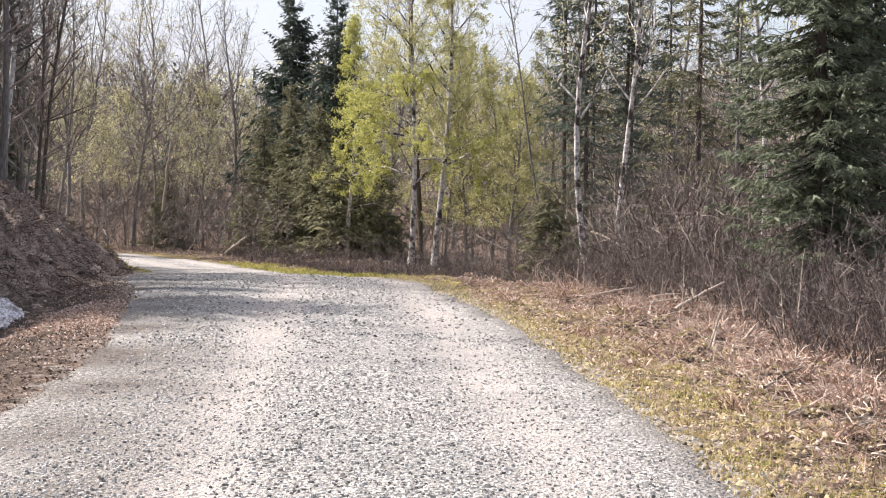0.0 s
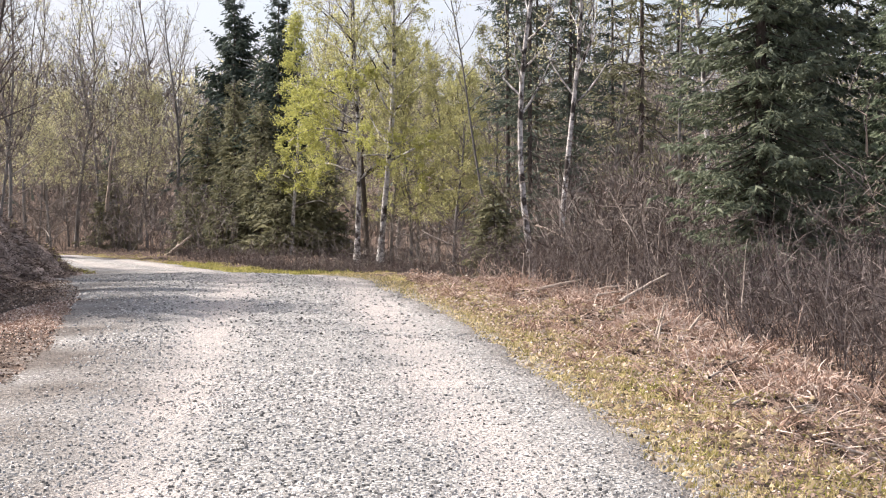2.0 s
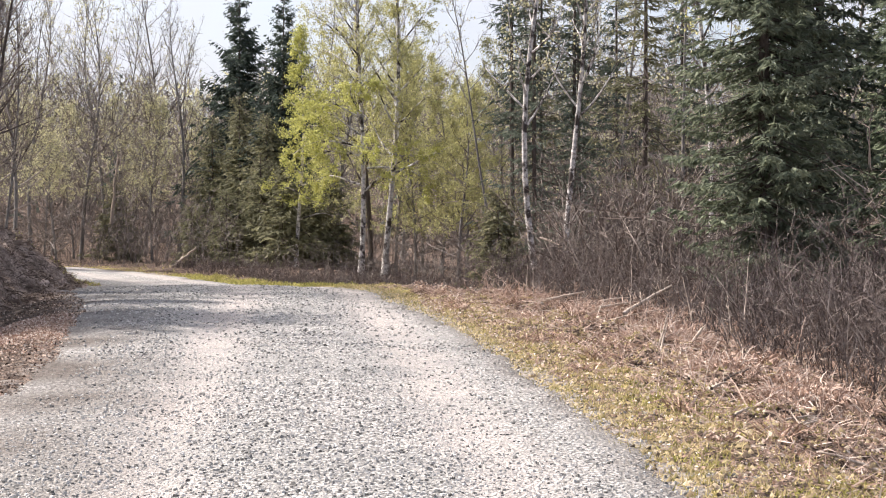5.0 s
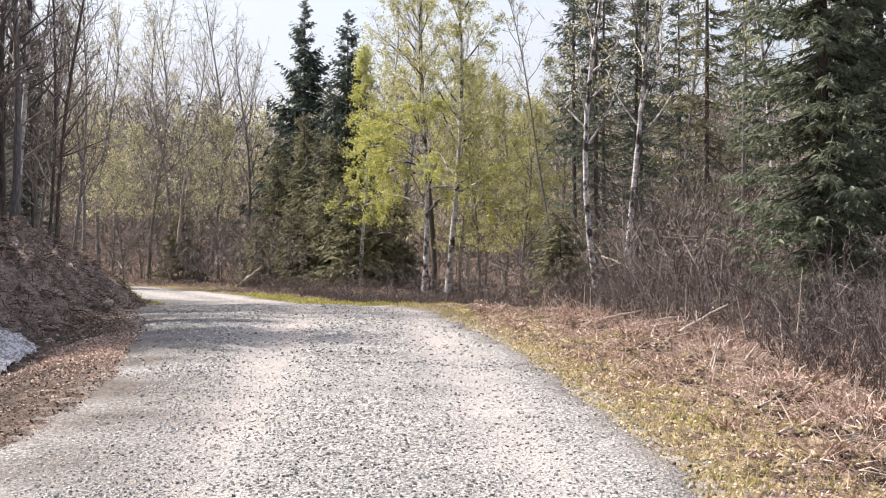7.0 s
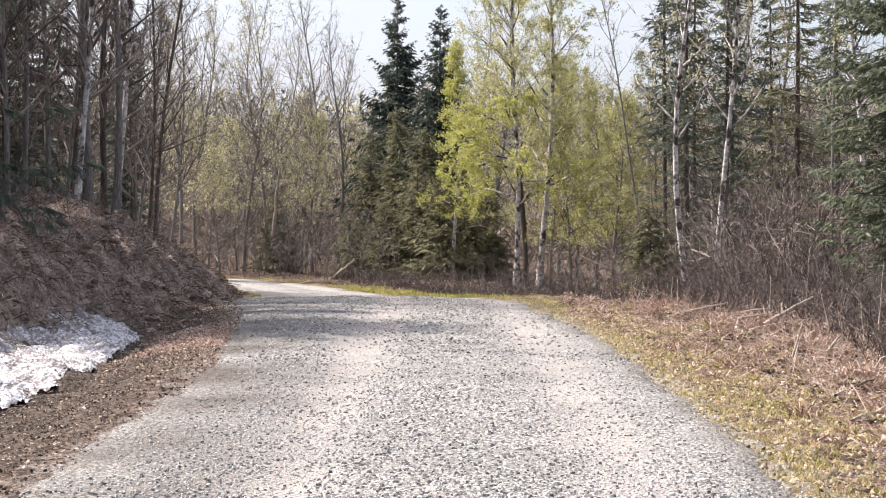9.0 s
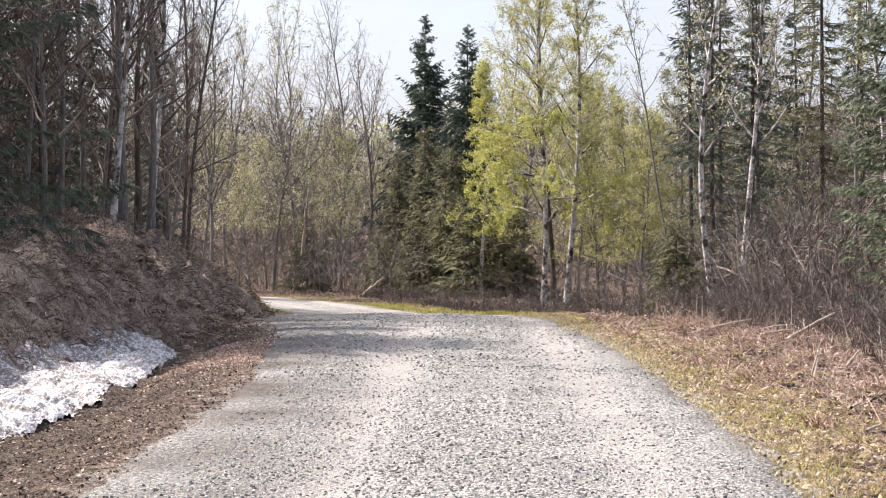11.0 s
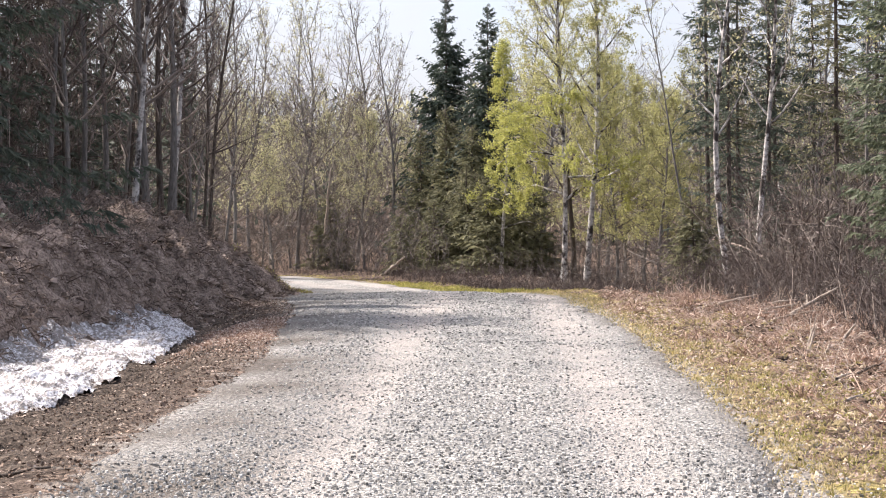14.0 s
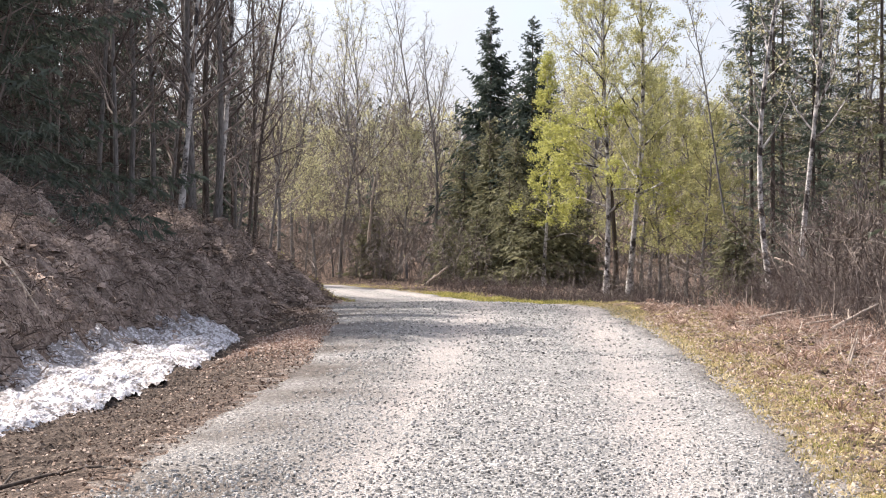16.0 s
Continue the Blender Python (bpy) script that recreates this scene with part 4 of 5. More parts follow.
def undergrowth():
    rng = np.random.default_rng(310)
    b = Buf()
    p = scatter(6000, -60, 40, 44, 104, rng, lambda t, r, l: (r > 2.0) & (r < 18) & (t > 46))
    t, s = road_place(p[:, 0], p[:, 1])
    stems(b, p, rng.uniform(0.4, 1.0, len(p)) * np.where(p[:, 0] > -7, np.interp(s, [4, 9, 16], [0.7, 1.3, 3.6]), np.interp(s, [4, 7, 16], [2.0, 3.4, 4.6])), rng, 9, 4, 0.28, 1.1, None, True, 1.5)
    # low brush in the darker twig colour, painting in the shade under the trees
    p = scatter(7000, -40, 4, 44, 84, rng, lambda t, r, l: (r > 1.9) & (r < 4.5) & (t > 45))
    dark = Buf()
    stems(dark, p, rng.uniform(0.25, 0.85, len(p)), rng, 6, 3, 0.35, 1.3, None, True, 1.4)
    p = scatter(2600, -60, 0, 44, 104, rng, lambda t, r, l: (l > 2.5) & (l < 14) & (t > 46))
    stems(b, p, rng.uniform(1.0, 3.8, len(p)), rng, 9, 4, 0.28, 1.1, None, True, 1.5)
    thing("undergrowth", b, TWIG, "bare grey undergrowth along the forest edge", "undergrowth", kind="stuff")
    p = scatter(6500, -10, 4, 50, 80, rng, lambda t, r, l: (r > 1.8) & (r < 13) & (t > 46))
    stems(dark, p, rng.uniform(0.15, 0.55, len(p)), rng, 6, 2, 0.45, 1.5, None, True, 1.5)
    thing("undergrowth", dark, RED_TWIG, "low brush along the far side of the road, coloured dark for forest shade", "undergrowth", kind="stuff")
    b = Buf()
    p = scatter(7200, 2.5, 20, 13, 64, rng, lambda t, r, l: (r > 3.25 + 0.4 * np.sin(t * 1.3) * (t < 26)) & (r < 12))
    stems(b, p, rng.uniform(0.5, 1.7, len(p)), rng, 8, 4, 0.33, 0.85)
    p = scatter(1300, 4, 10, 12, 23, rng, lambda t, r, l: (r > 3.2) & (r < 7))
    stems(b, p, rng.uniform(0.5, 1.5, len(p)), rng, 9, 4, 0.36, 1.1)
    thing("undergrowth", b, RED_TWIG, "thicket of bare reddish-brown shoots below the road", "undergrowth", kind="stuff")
    b = Buf()
    p = scatter(4200, -30, -6, 12, 66, rng, lambda t, r, l: (l > 5.4) & (l < 18))
    stems(b, p, rng.uniform(0.5, 2.4, len(p)), rng, 9, 4, 0.3, 0.8, None, True, 1.2)
    p = scatter(1400, -30, -8, 28, 66, rng, lambda t, r, l: (l > 6.5) & (l < 16))
    stems(b, p, rng.uniform(2.5, 7.0, len(p)), rng, 14, 5, 0.12, 0.7, None, True, 1.1)
    p = scatter(4200, -16, -6, 12, 42, rng, lambda t, r, l: (l > bank_toe(t) + 1.7) & (l < 7.0) & (t < 41))
    stems(b, p, rng.uniform(0.2, 0.8, len(p)), rng, 7, 2, 0.5, 0.9, None, True, 1.2)
    thing("undergrowth", b, BROWN_TWIG, "tangle of bare brown twigs on top of the bank", "undergrowth", kind="stuff")


def alders():
    """Grey many-stemmed shrubs on the low side and along the far edge of the road."""
    rng = np.random.default_rng(320)
    masters = []
    for i in range(6):
        ob = shrub("alder_shrub", ALDERS[i][0], ALDERS[i][1], 2.9, 11, TWIG if i % 3 == 0 else BROWN_TWIG, "bare grey-brown alder shrub with a tangle of twigs", 330 + i, 0.5, 0.2, "alder shrubs")
        masters.append(ob)
    for i, (x, y) in enumerate(ALDERS[6:]):
        z = float(land(np.array([x]), np.array([y]))[0]) - 0.05
        k = rng.uniform(0.9, 1.45)
        copy_thing(masters[i % 6], pose(x, y, z, 0, 0, rng.uniform(0, 360)) @ Matrix.Diagonal((k, k, k, 1)))


ALDERS = [(6.0 + 0.1 * y + dx, y) for y, dx in ((22, 0.2), (25, -0.6), (28, 0.6), (31, -0.8), (34, 0.3), (37, -0.9), (40, 0.0), (43, -1.2), (46, 0.4), (24, 2.2), (27, 2.6), (30, 2.0), (33, 2.8),
          (36, 2.2), (39, 2.6), (42, 2.0), (20, 1.0), (18, 0.6), (45, 2.6), (48, -1.5), (50, 1.5), (35, -2.2), (41, -2.4), (47, -3.2), (52, -3.6), (54, -0.8), (43, -3.4), (45, -4.4), (41, -4.0), (49, -4.6), (38, -3.0), (46, -2.0), (44, 0.8), (51, -5.6), (48, 1.0), (55, -5.0), (57, -3.0), (36, -4.2), (38, -4.6), (40, -4.9), (42, -5.3), (44, -5.6), (46, -5.2), (34, -3.8), (32, -3.6),
          (37, -3.2), (39, -3.6), (43, -4.4), (47, -4.0), (50, -5.2))]
alders()
far_woods()
hillside_woods()
undergrowth()

# ---- verges, bank and litter ----
def build_snow():
    """A long strip of old granular snow in the ditch under the bank."""
    k, u = np.linspace(0, 1, 240), np.linspace(-1, 1, 36)
    cx, cy = np.interp(k, [0, 0.29, 0.57, 0.77, 1], [-5.6, -5.74, -6.12, -6.40, -6.75]), np.interp(k, [0, 1], [8.5, 26.0])
    wide = np.interp(k, [0, 0.3, 0.6, 1], [0.5, 0.6, 0.8, 0.7]) * np.sqrt(np.clip(1 - (2 * k - 1) ** 4, 0, 1)) * (1 + 0.16 * fbm(k * 14, 0 * k, 2.0, 4, 61))
    x = cx[:, None] + u[None] * wide[:, None] + 0.05 * fbm(np.repeat(cy, 36), np.tile(u, 240), 0.6, 3, 63).reshape(240, 36)
    y = np.repeat(cy[:, None], 36, 1)
    z = np.maximum(land(x, y, False) + 0.12 * (1 - np.abs(u[None]) ** 3) - 0.045, land(x, y) + 0.1 * (1 - u[None] ** 4) - 0.035) + 0.05 * fbm(x.ravel(), y.ravel(), 0.28, 5, 65, 0.72).reshape(x.shape)
    grime = 0.06 * smooth(0.0, 0.9, -u)[None] * np.ones_like(x)
    ob = tagged(new("snow_patch"), "long patch of old dirty snow in the ditch under the bank", "snow")
    foot = np.array([x[0].mean(), y[0].mean(), z[0].mean()])
    ob.location = foot
    for name, label, lo, hi in (("dirty_edge", "grimy melting upper edge of the snow", 0, 13), ("snow_ridge", "clean granular white snow", 12, 36)):
        b, w = Buf(), hi - lo
        i, j = np.meshgrid(np.arange(239), np.arange(w - 1), indexing="ij")
        b.add(np.stack([x, y, z], -1)[:, lo:hi] - foot, None, np.stack([i * w + j, i * w + j + 1, (i + 1) * w + j + 1, (i + 1) * w + j], -1))
        piece = part(name, b, SNOW, ob, label)
        piece.data.attributes.new("grime", "FLOAT", "POINT").data.foreach_set("value", grime[:, lo:hi].astype(np.float32).ravel())


def loose_stones():
    rng = np.random.default_rng(400)
    n = 84000
    t = np.concatenate([5.5 + 22 * rng.uniform(0, 1, n - 16000) ** 2.0, rng.uniform(17, 40, 16000)])
    coarse = np.where(np.arange(n) < n - 16000, 1.0, 1.35)
    u = rng.uniform(-1.25, 1.25, n)
    s = u * half_width(t)
    c = np.stack([np.interp(t, ALONG, CENTRE[:, i]) for i in (0, 1)], 1)
    a = np.stack([np.interp(t, ALONG, ACROSS[:, i]) for i in (0, 1)], 1)
    xy = c + a * s[:, None]
    rut, z = road_height(xy[:, 0], xy[:, 1], s, u)
    z = np.maximum(z, land(xy[:, 0], xy[:, 1]))
    keep = rng.uniform(size=n) > 0.45 * rut + 1.0 * smooth(0.6, 1.25, np.abs(u)) + 0.35 * smooth(0.4, 1.0, -u) + 0.3 * fbm(xy[:, 0], xy[:, 1], 0.7, 3, 77) + 1.2 * smooth(12, 27, t) * (coarse < 1.1)
    p = np.concatenate([xy, z[:, None]], 1)[keep]
    n = len(p)
    size = (0.007 + 0.010 * rng.uniform(0, 1, n) ** 1.6) * coarse[keep]
    turn = rng.uniform(0, 6.28, n)
    k = turn[:, None] + np.arange(4) * 1.5708 + rng.normal(0, 0.25, (n, 4))
    r = size[:, None] * rng.uniform(0.75, 1.3, (n, 4))
    ring = np.stack([np.cos(k) * r, np.sin(k) * r, np.full((n, 4), -0.004)], -1)
    up = size[:, None] * rng.uniform(0.35, 0.95, (n, 1)) * rng.uniform(0.7, 1.2, (n, 4))
    top = np.stack([np.cos(k) * r * 0.68, np.sin(k) * r * 0.68, up], -1)
    b = Buf()
    b.many(np.concatenate([ring, top], 1) + p[:, None], None, [[0, 1, 5, 4], [1, 2, 6, 5], [2, 3, 7, 6], [3, 0, 4, 7], [4, 5, 6, 7]])
    thing("loose_stones", b, STONE, "loose crushed stones strewn over the gravel road", "gravel", kind="stuff", smoothed=False)


def litter():
    rng = np.random.default_rng(410)
    b = Buf()
    p = np.concatenate([scatter(100000, 0.5, 7, 6, 40, rng, lambda t, r, l: (r > 0.2) & (r < 6) & (rng.uniform(size=len(t)) < 0.5 + 0.2 * r)),
                        scatter(52000, -7, -3, 16, 27, rng, lambda t, r, l: (l > -0.1) & (l < 1.3) & (rng.uniform(size=len(t)) < 0.9 - 0.22 * np.abs(t - 21.3))),
                        scatter(30000, -6, -3.6, 19.3, 23.6, rng, lambda t, r, l: (l > 0.0) & (l < 1.15) & (rng.uniform(size=len(t)) < 0.75))])
    d = rng.normal(0, 1, p.shape) * np.array([1, 1, 0.55])
    b.leaves(p + np.array([0, 0, 0.015]), d, 0.006 + 0.02 * rng.uniform(0, 1, len(p)) ** 1.5 + 0.0010 * p[:, 1], rng, 0.8, 1.0)
    thing("leaf_litter", b, LITTER, "dry pale brown leaves scattered on the verge", "leaves", kind="stuff")
    b = Buf()
    p = scatter(22000, -9, -2, 6, 36, rng, lambda t, r, l: (l > 0.35) & (l < 2.6))
    b.leaves(p + np.array([0, 0, 0.012]), rng.normal(0, 1, p.shape) * np.array([1, 1, 0.12]), rng.uniform(0.015, 0.04, len(p)), rng, 0.8, 4.0)
    thing("ditch_leaves", b, ROTTEN, "dark rotting brown leaves in the ditch", "leaves", kind="stuff")
    b = Buf()
    p = scatter(75000, -9, -1, 6, 34, rng, lambda t, r, l: (l > -1.0) & (l < 2.2) & (rng.uniform(size=len(t)) < 0.12 + smooth(-1.0, 0.4, l)))
    b.leaves(p + np.array([0, 0, 0.02]), rng.normal(0, 1, p.shape) * np.array([1, 1, 0.2]), 0.012 + 0.03 * rng.uniform(0, 1, len(p)) ** 1.5, rng, 0.8, 1.3)
    thing("ditch_leaves", b, DULL, "dull tan leaves strewn between road and ditch", "leaves", kind="stuff")
    b = Buf()
    p = scatter(850, 0.5, 8, 10, 38, rng, lambda t, r, l: (r > 0.4) & (r < 6) & (rng.uniform(size=len(t)) < 0.12 + 0.17 * r))
    own = np.repeat(np.arange(len(p)), 46)
    az = rng.uniform(0, 6.28, len(own))
    ln = rng.uniform(0.08, 0.34, len(own)) * rng.uniform(0.6, 1.2, len(p))[own]
    o = np.stack([np.cos(az), np.sin(az), rng.uniform(0.1, 1.2, len(own))], 1)
    a0 = p[own] + rng.normal(0, 0.05, (len(own), 3)) * np.array([1, 1, 0.1])
    mid = a0 + unit(o) * (ln * 0.6)[:, None]
    b.ribbons(a0, mid, mid + unit(o * np.array([1, 1, 0]) + np.array([0, 0, -0.4])) * (ln * 0.5)[:, None], 0.006, 0.006)
    thing("dead_bracken", b, FERN, "collapsed reddish-brown bracken and grass tussocks", "bracken", kind="stuff")
    b = Buf()
    p = scatter(150000, -2, 5, 6, 62, rng, lambda t, r, l: (r > -0.35) & (r < 1.6 + 0.6 * np.sin(t * 0.8)) & (rng.uniform(size=len(t)) < 0.85))
    far = len(p)
    p = np.concatenate([p, scatter(26000, -16, 2, 42, 80, rng, lambda t, r, l: ((l > 0) & (l < 2.5)) | ((r > 0) & (r < 1.8)))])
    h = rng.uniform(0.02, 0.075, len(p))
    e = p + unit(rng.normal(0, 0.8, p.shape) + np.array([0, 0, 0.7])) * h[:, None]
    b.blades(p[:far], e[:far], 0.006)
    b.blades(p[far:], e[far:], 0.014)
    own = scatter(2600, 0.8, 6, 7, 30, rng, lambda t, r, l: (r > 0.1) & (r < 3.2) & (rng.uniform(size=len(t)) < 1.15 - 0.35 * r))
    own = np.repeat(own, 18, 0)
    root = own + rng.normal(0, 0.022, own.shape) * np.array([1, 1, 0])
    lift = unit(rng.normal(0, 0.55, own.shape) * np.array([1, 1, 0.3]) + np.array([0, 0, 0.8]))
    b.blades(root, root + lift * rng.uniform(0.02, 0.06, len(own))[:, None], 0.0055)
    thing("verge_grass", b, GRASS, "short yellow-green spring grass and straw on the verge", "grass", kind="stuff")
    b = Buf()
    p = scatter(110000, 0.5, 6, 7, 36, rng, lambda t, r, l: (r > 0.2) & (r < 2.2))
    p = p[fbm(p[:, 0], p[:, 1], 1.3, 4, 83) > 0.1 + 0.5 * np.abs(p[:, 0] - 2.75)]
    p = np.concatenate([p, scatter(22000, -16, 2, 40, 80, rng, lambda t, r, l: ((l > 0.1) & (l < 2.0)) | ((r > 0.1) & (r < 1.6)))])
    b.blades(p, p + unit(rng.normal(0, 0.8, p.shape) + np.array([0, 0, 0.6])) * np.where(p[:, 1] > 40, 1.6, 1.0)[:, None] * rng.uniform(0.02, 0.055, len(p))[:, None], np.where(p[:, 1] > 40, 0.014, 0.007))
    p = scatter(60000, -16, 0, 40, 66, rng, lambda t, r, l: ((r > -0.1) & (r < 1.2) & (t > 42)) | ((l > 0) & (l < 1.8) & (t > 41) & (t < 52)))
    b.blades(p, p + unit(rng.normal(0, 0.7, p.shape) + np.array([0, 0, 0.6])) * rng.uniform(0.05, 0.15, len(p))[:, None], 0.02)
    thing("fresh_grass", b, FRESH, "patches of fresh bright green grass along the verge", "grass", kind="stuff")
    b = Buf()
    p = scatter(30000, 1.5, 8, 9, 38, rng, lambda t, r, l: (r > 1.3) & (r < 6))
    rng.shuffle(p)
    stems(b, p[:900], rng.uniform(0.2, 0.7, 900), rng, 4, 2, 0.6, 0.8)
    q = p[900:8000]
    d = unit(rng.normal(0, 1, q.shape) * np.array([1, 1, 0.3]) + np.array([0, 0, 0.1]))
    ln = rng.uniform(0.1, 0.5, len(q))[:, None]
    b.ribbons(q, q + d * ln * 0.5 + np.array([0, 0, 0.03]), q + d * ln, 0.006, 0.004)
    thing("dead_stalks", b, LITTER, "broken straw-coloured dead stalks on the verge slope", "stalks", kind="stuff")
    b = Buf()
    p = scatter(58000, 1.0, 9, 8, 40, rng, lambda t, r, l: (r > 0.8) & (r < 6.5))
    d = unit(rng.normal(0, 1, p.shape) * np.array([1, 1, 0.35]) + np.array([0, 0, 0.15]))
    b.blades(p, p + d * (0.06 + 0.26 * rng.uniform(0, 1, len(p)) ** 2)[:, None], 0.006)
    thing("flattened_straw", b, LITTER, "flattened pale straw and dead stalks on the verge slope", "straw", kind="stuff")
    b = Buf()
    p = scatter(34000, -16, -4, 6, 44, rng, lambda t, r, l: (l > bank_toe(t) - 0.1) & (l < 8) & (t < 43))
    d = unit(rng.normal(0, 1, p.shape) + np.array([0.5, -0.2, -0.35]))
    ln = (0.04 + 0.26 * rng.uniform(0, 1, len(p)) ** 2)[:, None]
    b.ribbons(p, p + d * ln * 0.5 + np.array([0.02, 0, 0.05]), p + d * ln, 0.007, 0.005)
    thing("bank_roots", b, ROOTS, "matted roots and dead straw hanging over the earth bank", "roots", kind="stuff")


def sod_tufts():
    """Low lumps of moss, sod and rotting leaves that make the verge uneven."""
    rng = np.random.default_rng(430)
    p = np.concatenate([scatter(20000, 0.5, 7, 8, 22, rng, lambda t, r, l: (r > 0.0) & (r < 5)), scatter(4000, 0, 7, 22, 36, rng, lambda t, r, l: (r > 0.0) & (r < 6))])
    n = len(p)
    k = np.arange(5) * 1.2566 + rng.uniform(0, 6.28, (n, 1)) + rng.normal(0, 0.25, (n, 5))
    size = 0.010 + 0.024 * rng.uniform(0, 1, n) ** 2
    r = size[:, None] * rng.uniform(0.6, 1.4, (n, 5))
    ring = np.stack([np.cos(k) * r * 1.2, np.sin(k) * r * 0.8, np.full((n, 5), -0.008)], -1)
    top = np.concatenate([rng.normal(0, 0.4, (n, 2)) * size[:, None], (size * rng.uniform(0.3, 1.1, n))[:, None]], 1)
    b = Buf()
    b.many(np.concatenate([ring, top[:, None]], 1) + p[:, None], [[0, 1, 5], [1, 2, 5], [2, 3, 5], [3, 4, 5], [4, 0, 5]])
    thing("sod_tufts", b, SOD, "lumpy matted sod, moss and rotting leaves on the verges", "sod", kind="stuff")


def clods():
    """Lumps of earth and sod fallen down the face of the bank."""
    rng = np.random.default_rng(420)
    p = scatter(9000, -14, -4, 8, 43, rng, lambda t, r, l: (l > bank_toe(t) - 0.3) & (l < 6.5) & (t < 43))
    n = len(p)
    a = np.arange(5) * 2 * np.pi / 5
    rows = [np.stack([np.cos(a) * c, np.sin(a) * c, np.full(5, z)], 1) for c, z in ((1.0, -0.3), (0.75, 0.45))]
    base = np.concatenate(rows + [np.array([[0, 0, 0.7]])])
    size = (0.022 + 0.085 * rng.uniform(0, 1, n) ** 3)[:, None, None]
    v = (base[None] * rng.uniform(0.65, 1.3, (n, 11, 1)) * np.array([1.2, 1.0, 0.75]) + rng.normal(0, 0.12, (n, 11, 3))) * size
    k = rng.uniform(0, 6.28, n)
    c, s = np.cos(k)[:, None], np.sin(k)[:, None]
    v = np.stack([v[..., 0] * c - v[..., 1] * s, v[..., 0] * s + v[..., 1] * c, v[..., 2]], -1)
    b = Buf()
    b.many(v + p[:, None], [[5 + i, 5 + (i + 1) % 5, 10] for i in range(5)], [[i, (i + 1) % 5, 5 + (i + 1) % 5, 5 + i] for i in range(5)])
    thing("earth_clods", b, CLOD, "brown clods of earth and sod on the bank", "earth", kind="stuff", smoothed=False)
    b = Buf()
    p = scatter(34000, -14, -4, 8, 43, rng, lambda t, r, l: (l > bank_toe(t) + 0.1) & (l < 6.5) & (t < 43))
    d = unit(rng.normal(0, 0.5, p.shape) + np.array([0.75, -0.15, -0.45]))
    ln = 0.06 + 0.34 * rng.uniform(0, 1, len(p))[:, None] ** 2
    b.ribbons(p + np.array([0, 0, 0.04]), p + d * ln * 0.5 + np.array([0.04, 0, 0.07]), p + d * ln, 0.009, 0.007)
    thing("hanging_roots", b, DRAPE, "long dead roots and straw trailing down the bank", "roots", kind="stuff")


def stick(name, a, m, c, r, mat, label, seed, forks=2, group=""):
    """A dead branch lying from a over m to c, with stubs of side twigs."""
    rng = np.random.default_rng(seed)
    a, m, c = (np.array(v, float) for v in (a, m, c))
    k = np.linspace(0, 1, 9)[:, None]
    pts = (1 - k) ** 2 * a + 2 * k * (1 - k) * m + k ** 2 * c + rng.normal(0, 0.1 * r + 0.002 * np.linalg.norm(c - a), (9, 3))
    ob = new(name)
    ob.location = pts[0]
    tagged(ob, label, "branch", group)
    b = Buf()
    b.tube(pts - pts[0], r * np.linspace(1, 0.35, 9), 6)
    part("stem", b, mat, ob)
    for i in range(forks):
        f = pts[3 + i % 5] - pts[0]
        d = unit(c - a + rng.normal(0, 0.7, 3) * np.linalg.norm(c - a))
        ln = rng.uniform(0.12, 0.3) * np.linalg.norm(c - a)
        b = Buf()
        b.tube([f, f + d * ln * 0.5 + rng.normal(0, 0.02, 3), f + d * ln], [r * 0.5, r * 0.4, r * 0.15], 5)
        part("twig", b, mat, ob)
    return ob


def gz(x, y, up=0.0):
    return (x, y, float(land(np.array([x]), np.array([y]))[0]) + up)


def heap(x, y, wide, high, count, mat, label, seed):
    """A low mound of collapsed stalks and dead leaves."""
    rng = np.random.default_rng(seed)
    ob = stand("bracken_heap", x, y, label, "bracken", "bracken heaps", 0.03)
    k, az = np.sqrt(rng.uniform(0, 1, count)), rng.uniform(0, 6.28, count)
    p = np.stack([wide * k * np.cos(az), 0.7 * wide * k * np.sin(az), high * (1 - k ** 2) * rng.uniform(0.5, 1.05, count)], 1)
    d = unit(np.stack([np.cos(az), np.sin(az), -0.2 + 0 * az], 1) + rng.normal(0, 0.7, (count, 3)))
    ln = rng.uniform(0.06, 0.28, count)[:, None]
    b = Buf()
    b.ribbons(p, p + d * ln * 0.5 + np.array([0, 0, 0.05]), p + d * ln, 0.007, 0.006)
    tagged(part("stalk_mound", b, mat, ob), kind="stuff")
    b = Buf()
    b.leaves(p[::2], rng.normal(0, 1, p[::2].shape), rng.uniform(0.03, 0.07, len(p[::2])), rng, 0.8)
    tagged(part("leaf_cover", b, LITTER, ob), kind="stuff")
    return ob


for i, (x, y, wide, high, mat, label) in enumerate([(3.45, 24.9, 0.8, 0.34, FERN, "reddish-brown mound of collapsed bracken under dead branches"), (2.9, 26.2, 0.5, 0.3, FERN, "reddish-brown mound of collapsed bracken"), (3.05, 23.2, 0.5, 0.2, FERN, "reddish-brown mound of collapsed bracken"),
                                                    (3.25, 20.0, 0.55, 0.14, LITTER, "pale heap of flattened straw"), (3.55, 17.2, 0.6, 0.14, LITTER, "pale heap of flattened straw"),
                                                    (3.6, 14.6, 0.5, 0.12, LITTER, "pale heap of flattened straw"), (2.2, 29.0, 0.6, 0.22, FERN, "reddish-brown mound of collapsed bracken")]):
    heap(x, y, wide, high, 1100, mat, label, 470 + i)
build_snow()
loose_stones()
litter()
sod_tufts()
clods()
stick("fallen_branch", gz(-4.25, 8.3, 0.02), gz(-3.7, 9.0, 0.06), gz(-3.08, 8.5, 0.04), 0.024, SPRUCE_BARK, "brown crooked fallen branch at the road's edge", 500, 3)

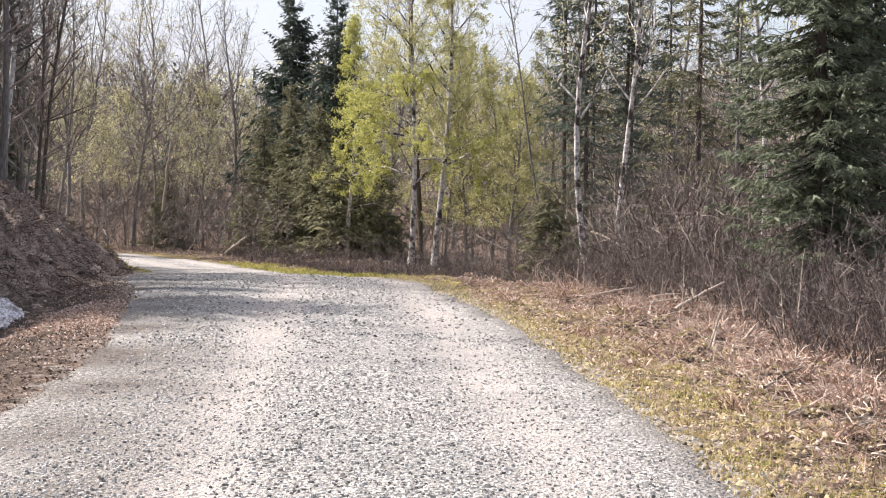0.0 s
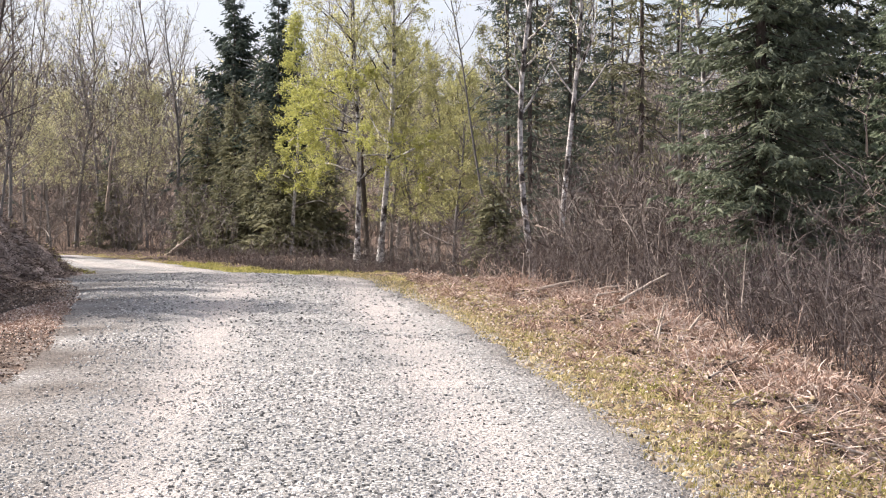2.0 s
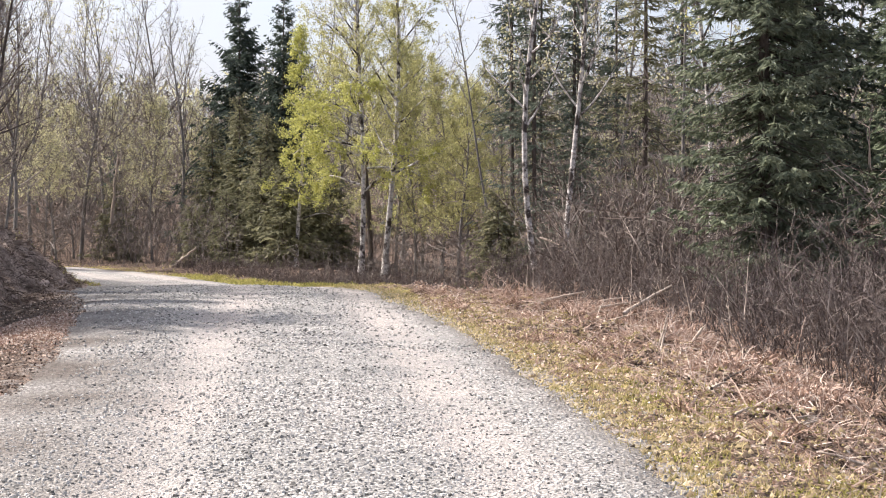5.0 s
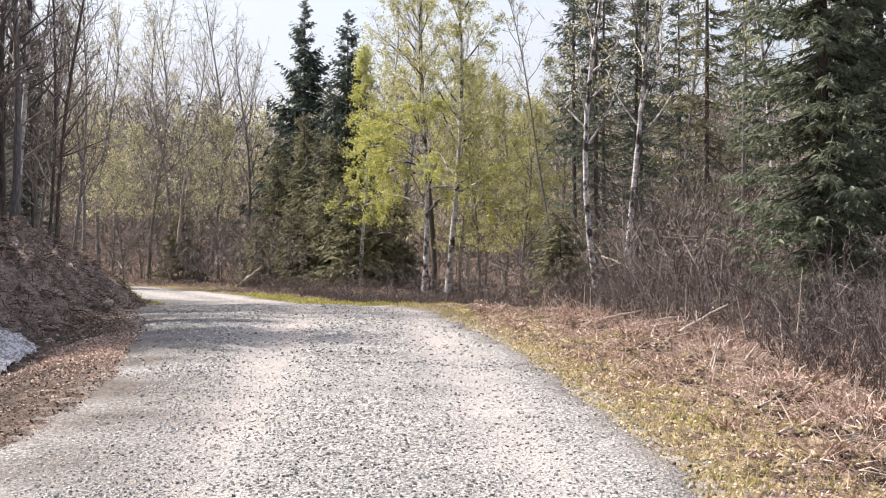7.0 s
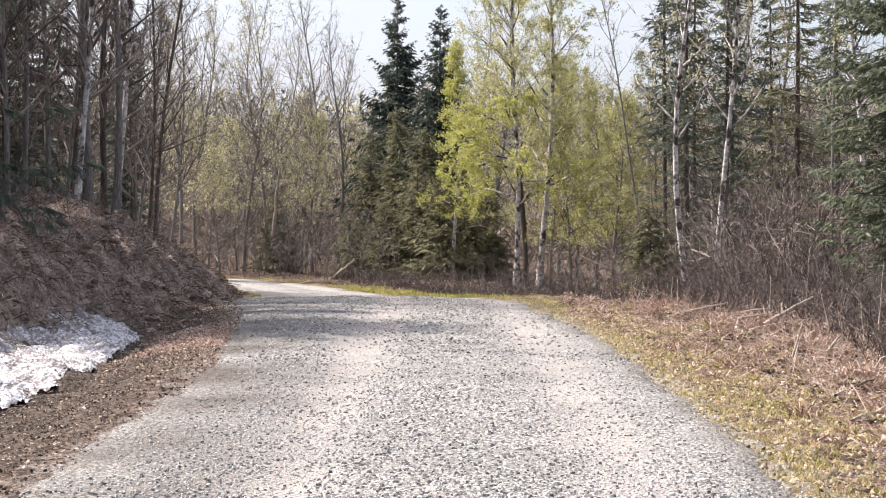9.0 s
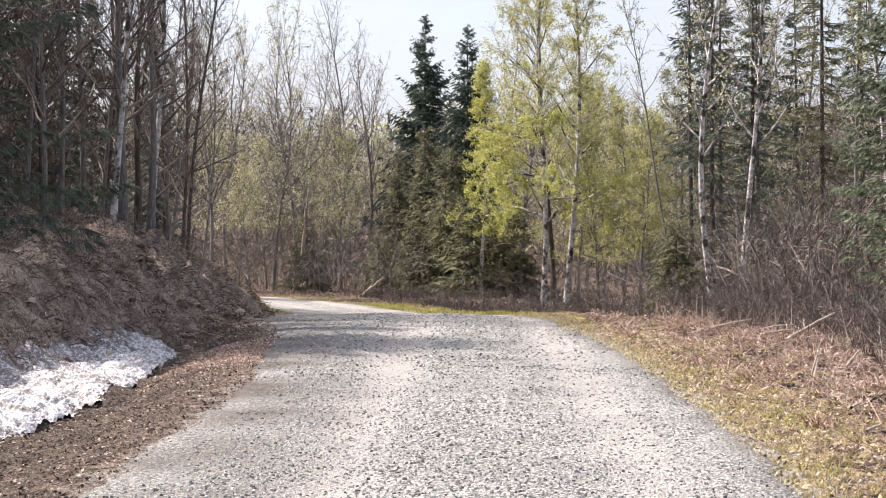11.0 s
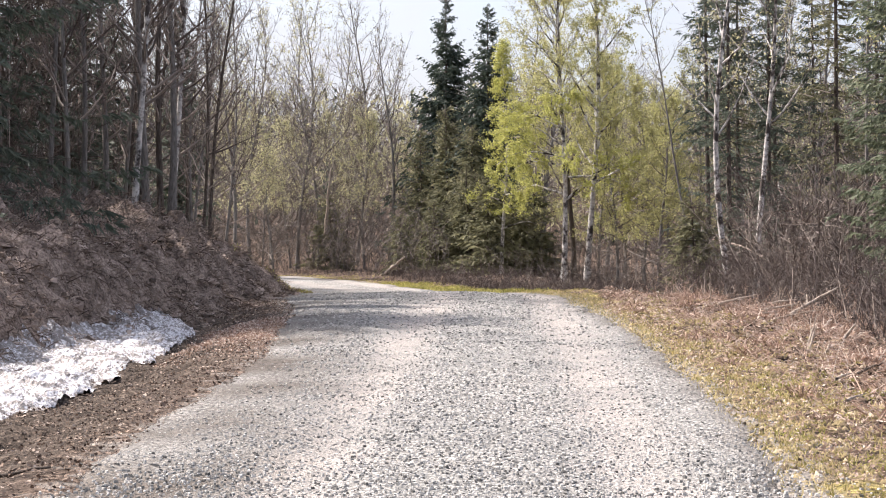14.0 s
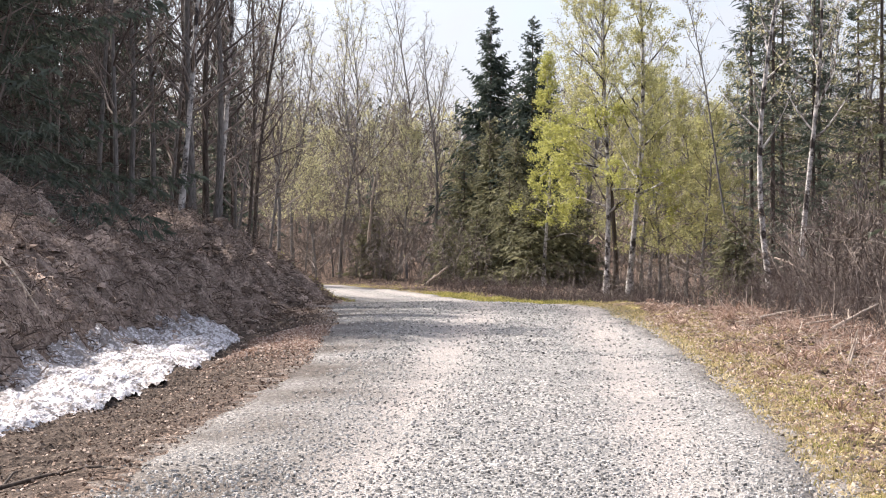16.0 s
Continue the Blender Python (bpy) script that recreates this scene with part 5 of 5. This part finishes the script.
# dead wood on the verge slope and a pole leaning at the forest edge
PILE = [((3.39, 24.40, 0.88), (4.19, 24.90, 1.29), 0.036), ((3.12, 25.20, 1.03), (3.60, 25.20, 1.10), 0.024), ((3.00, 24.60, 0.96), (3.90, 24.80, 1.07), 0.022), ((2.46, 27.50, 0.97), (3.17, 27.50, 1.14), 0.032), ((1.84, 29.00, 0.93), (2.12, 29.00, 1.06), 0.024), ((2.65, 24.00, 0.86), (3.22, 24.50, 0.93), 0.02)]
UPRIGHT = [((2.31, 29.00, 0.85), (2.35, 29.00, 1.57), 0.014), ((2.42, 28.50, 0.85), (2.40, 28.50, 1.53), 0.012), ((3.33, 25.50, 0.9), (3.36, 25.50, 1.39), 0.01), ((3.33, 25.50, 1.0), (3.46, 25.50, 1.34), 0.008), ((3.16, 22.00, 0.69), (3.21, 22.30, 1.62), 0.008), ((3.79, 21.00, 0.92), (3.71, 21.20, 1.45), 0.009), ((4.00, 21.50, 0.94), (4.09, 21.50, 1.37), 0.007),
            ((4.04, 19.00, 1.00), (4.14, 19.20, 1.78), 0.008), ((3.78, 18.50, 0.88), (3.78, 18.70, 1.27), 0.007)]
STREWN = [((3.50, 19.50, 0.65), (3.70, 19.60, 0.91), 0.026), ((2.95, 18.60, 0.56), (3.13, 18.80, 1.06), 0.018), ((2.79, 14.60, 0.55), (2.86, 14.20, 0.48), 0.018), ((2.72, 11.70, 0.41), (3.15, 12.20, 0.52), 0.016),
            ((2.99, 20.50, 0.71), (3.24, 20.50, 0.65), 0.022), ((2.92, 12.40, 0.48), (3.33, 12.70, 0.49), 0.012),
          ((3.60, 20.00, 0.59), (3.82, 20.20, 0.86), 0.03), ((2.97, 18.50, 0.57), (3.12, 18.80, 0.95), 0.018), ((2.34, 18.80, 0.60), (2.34, 17.40, 0.49), 0.02), ((2.72, 14.10, 0.58), (2.95, 14.60, 0.61), 0.016),
            ((2.62, 12.60, 0.50), (2.82, 13.00, 0.52), 0.014), ((2.71, 11.60, 0.41), (3.12, 12.10, 0.51), 0.018), ((3.00, 12.60, 0.45), (3.37, 12.90, 0.45), 0.014), ((2.68, 12.20, 0.44), (2.64, 11.60, 0.42), 0.02)]
for i, (a, c, r) in enumerate(PILE + UPRIGHT + STREWN):
    mid = [(a[0] + c[0]) / 2, (a[1] + c[1]) / 2, (a[2] + c[2]) / 2 + 0.02]
    stick("dead_branch", a, mid, c, r, DEADWOOD, "pale bleached dead branch lying on the littered verge", 510 + i, 1 + i % 3, "dead branches")
stick("broken_limb", (4.19, 47.50, 2.27), (4.66, 47.00, 2.16), (5.13, 46.20, 1.71), 0.035, DEADWOOD, "pale broken limb hanging from a birch trunk", 530, 2)
stick("leaning_pole", (-9.80, 74.20, 1.20), (-9.25, 74.20, 1.70), (-8.70, 74.20, 2.14), 0.1, DEADWOOD, "grey dead pole leaning at the forest edge", 531, 2)
stick("dead_snag", (-15.08, 90.00, 3.48), (-14.96, 90.00, 5.44), (-14.75, 90.00, 7.18), 0.12, DEADWOOD, "pale dead snag standing in the brush", 532, 1)

# branches fallen over the edge of the bank
rng = np.random.default_rng(535)
for i, p in enumerate(scatter(90, -14, -6, 15, 36, rng, lambda t, r, l: (l > 3.6) & (l < 7.5))[:22]):
    a, ln = rng.uniform(-0.9, 0.9) + (3.14 if i % 2 else 0), rng.uniform(0.6, 1.8)
    end = np.array(gz(p[0] + math.cos(a) * ln * 0.6, p[1] + math.sin(a) * ln, rng.uniform(0.05, 0.35)))
    stick("fallen_branch", p + np.array([0, 0, 0.05]), (p + end) / 2 + np.array([0, 0, 0.12]), end, rng.uniform(0.012, 0.024), DEADWOOD if i % 3 else DARK_BARK,
          "grey dead branch lying across the edge of the bank" if i % 3 else "dark dead branch lying across the edge of the bank", 600 + i, 3, "branches on the bank")
rng = np.random.default_rng(540)
places = scatter(120, 1.5, 7.5, 11, 34, rng, lambda t, r, l: (r > 1.6) & (r < 5.0))[:48]
for i, p in enumerate(places):
    a, ln, up = rng.uniform(0, 6.28), rng.uniform(0.35, 1.25), rng.uniform(-0.02, 0.25)
    end = p + np.array([math.cos(a) * ln, math.sin(a) * ln * 0.6, up])
    end[2] = max(end[2], gz(end[0], end[1], 0.03)[2])
    stick("dead_branch", p + np.array([0, 0, 0.02]), (p + end) / 2 + np.array([0, 0, 0.04]), end, rng.uniform(0.008, 0.02), DEADWOOD if i % 4 else DARK_BARK,
          "pale broken dead twig on the littered verge" if i % 4 else "dark broken dead twig on the littered verge", 550 + i, 1, "dead twigs")
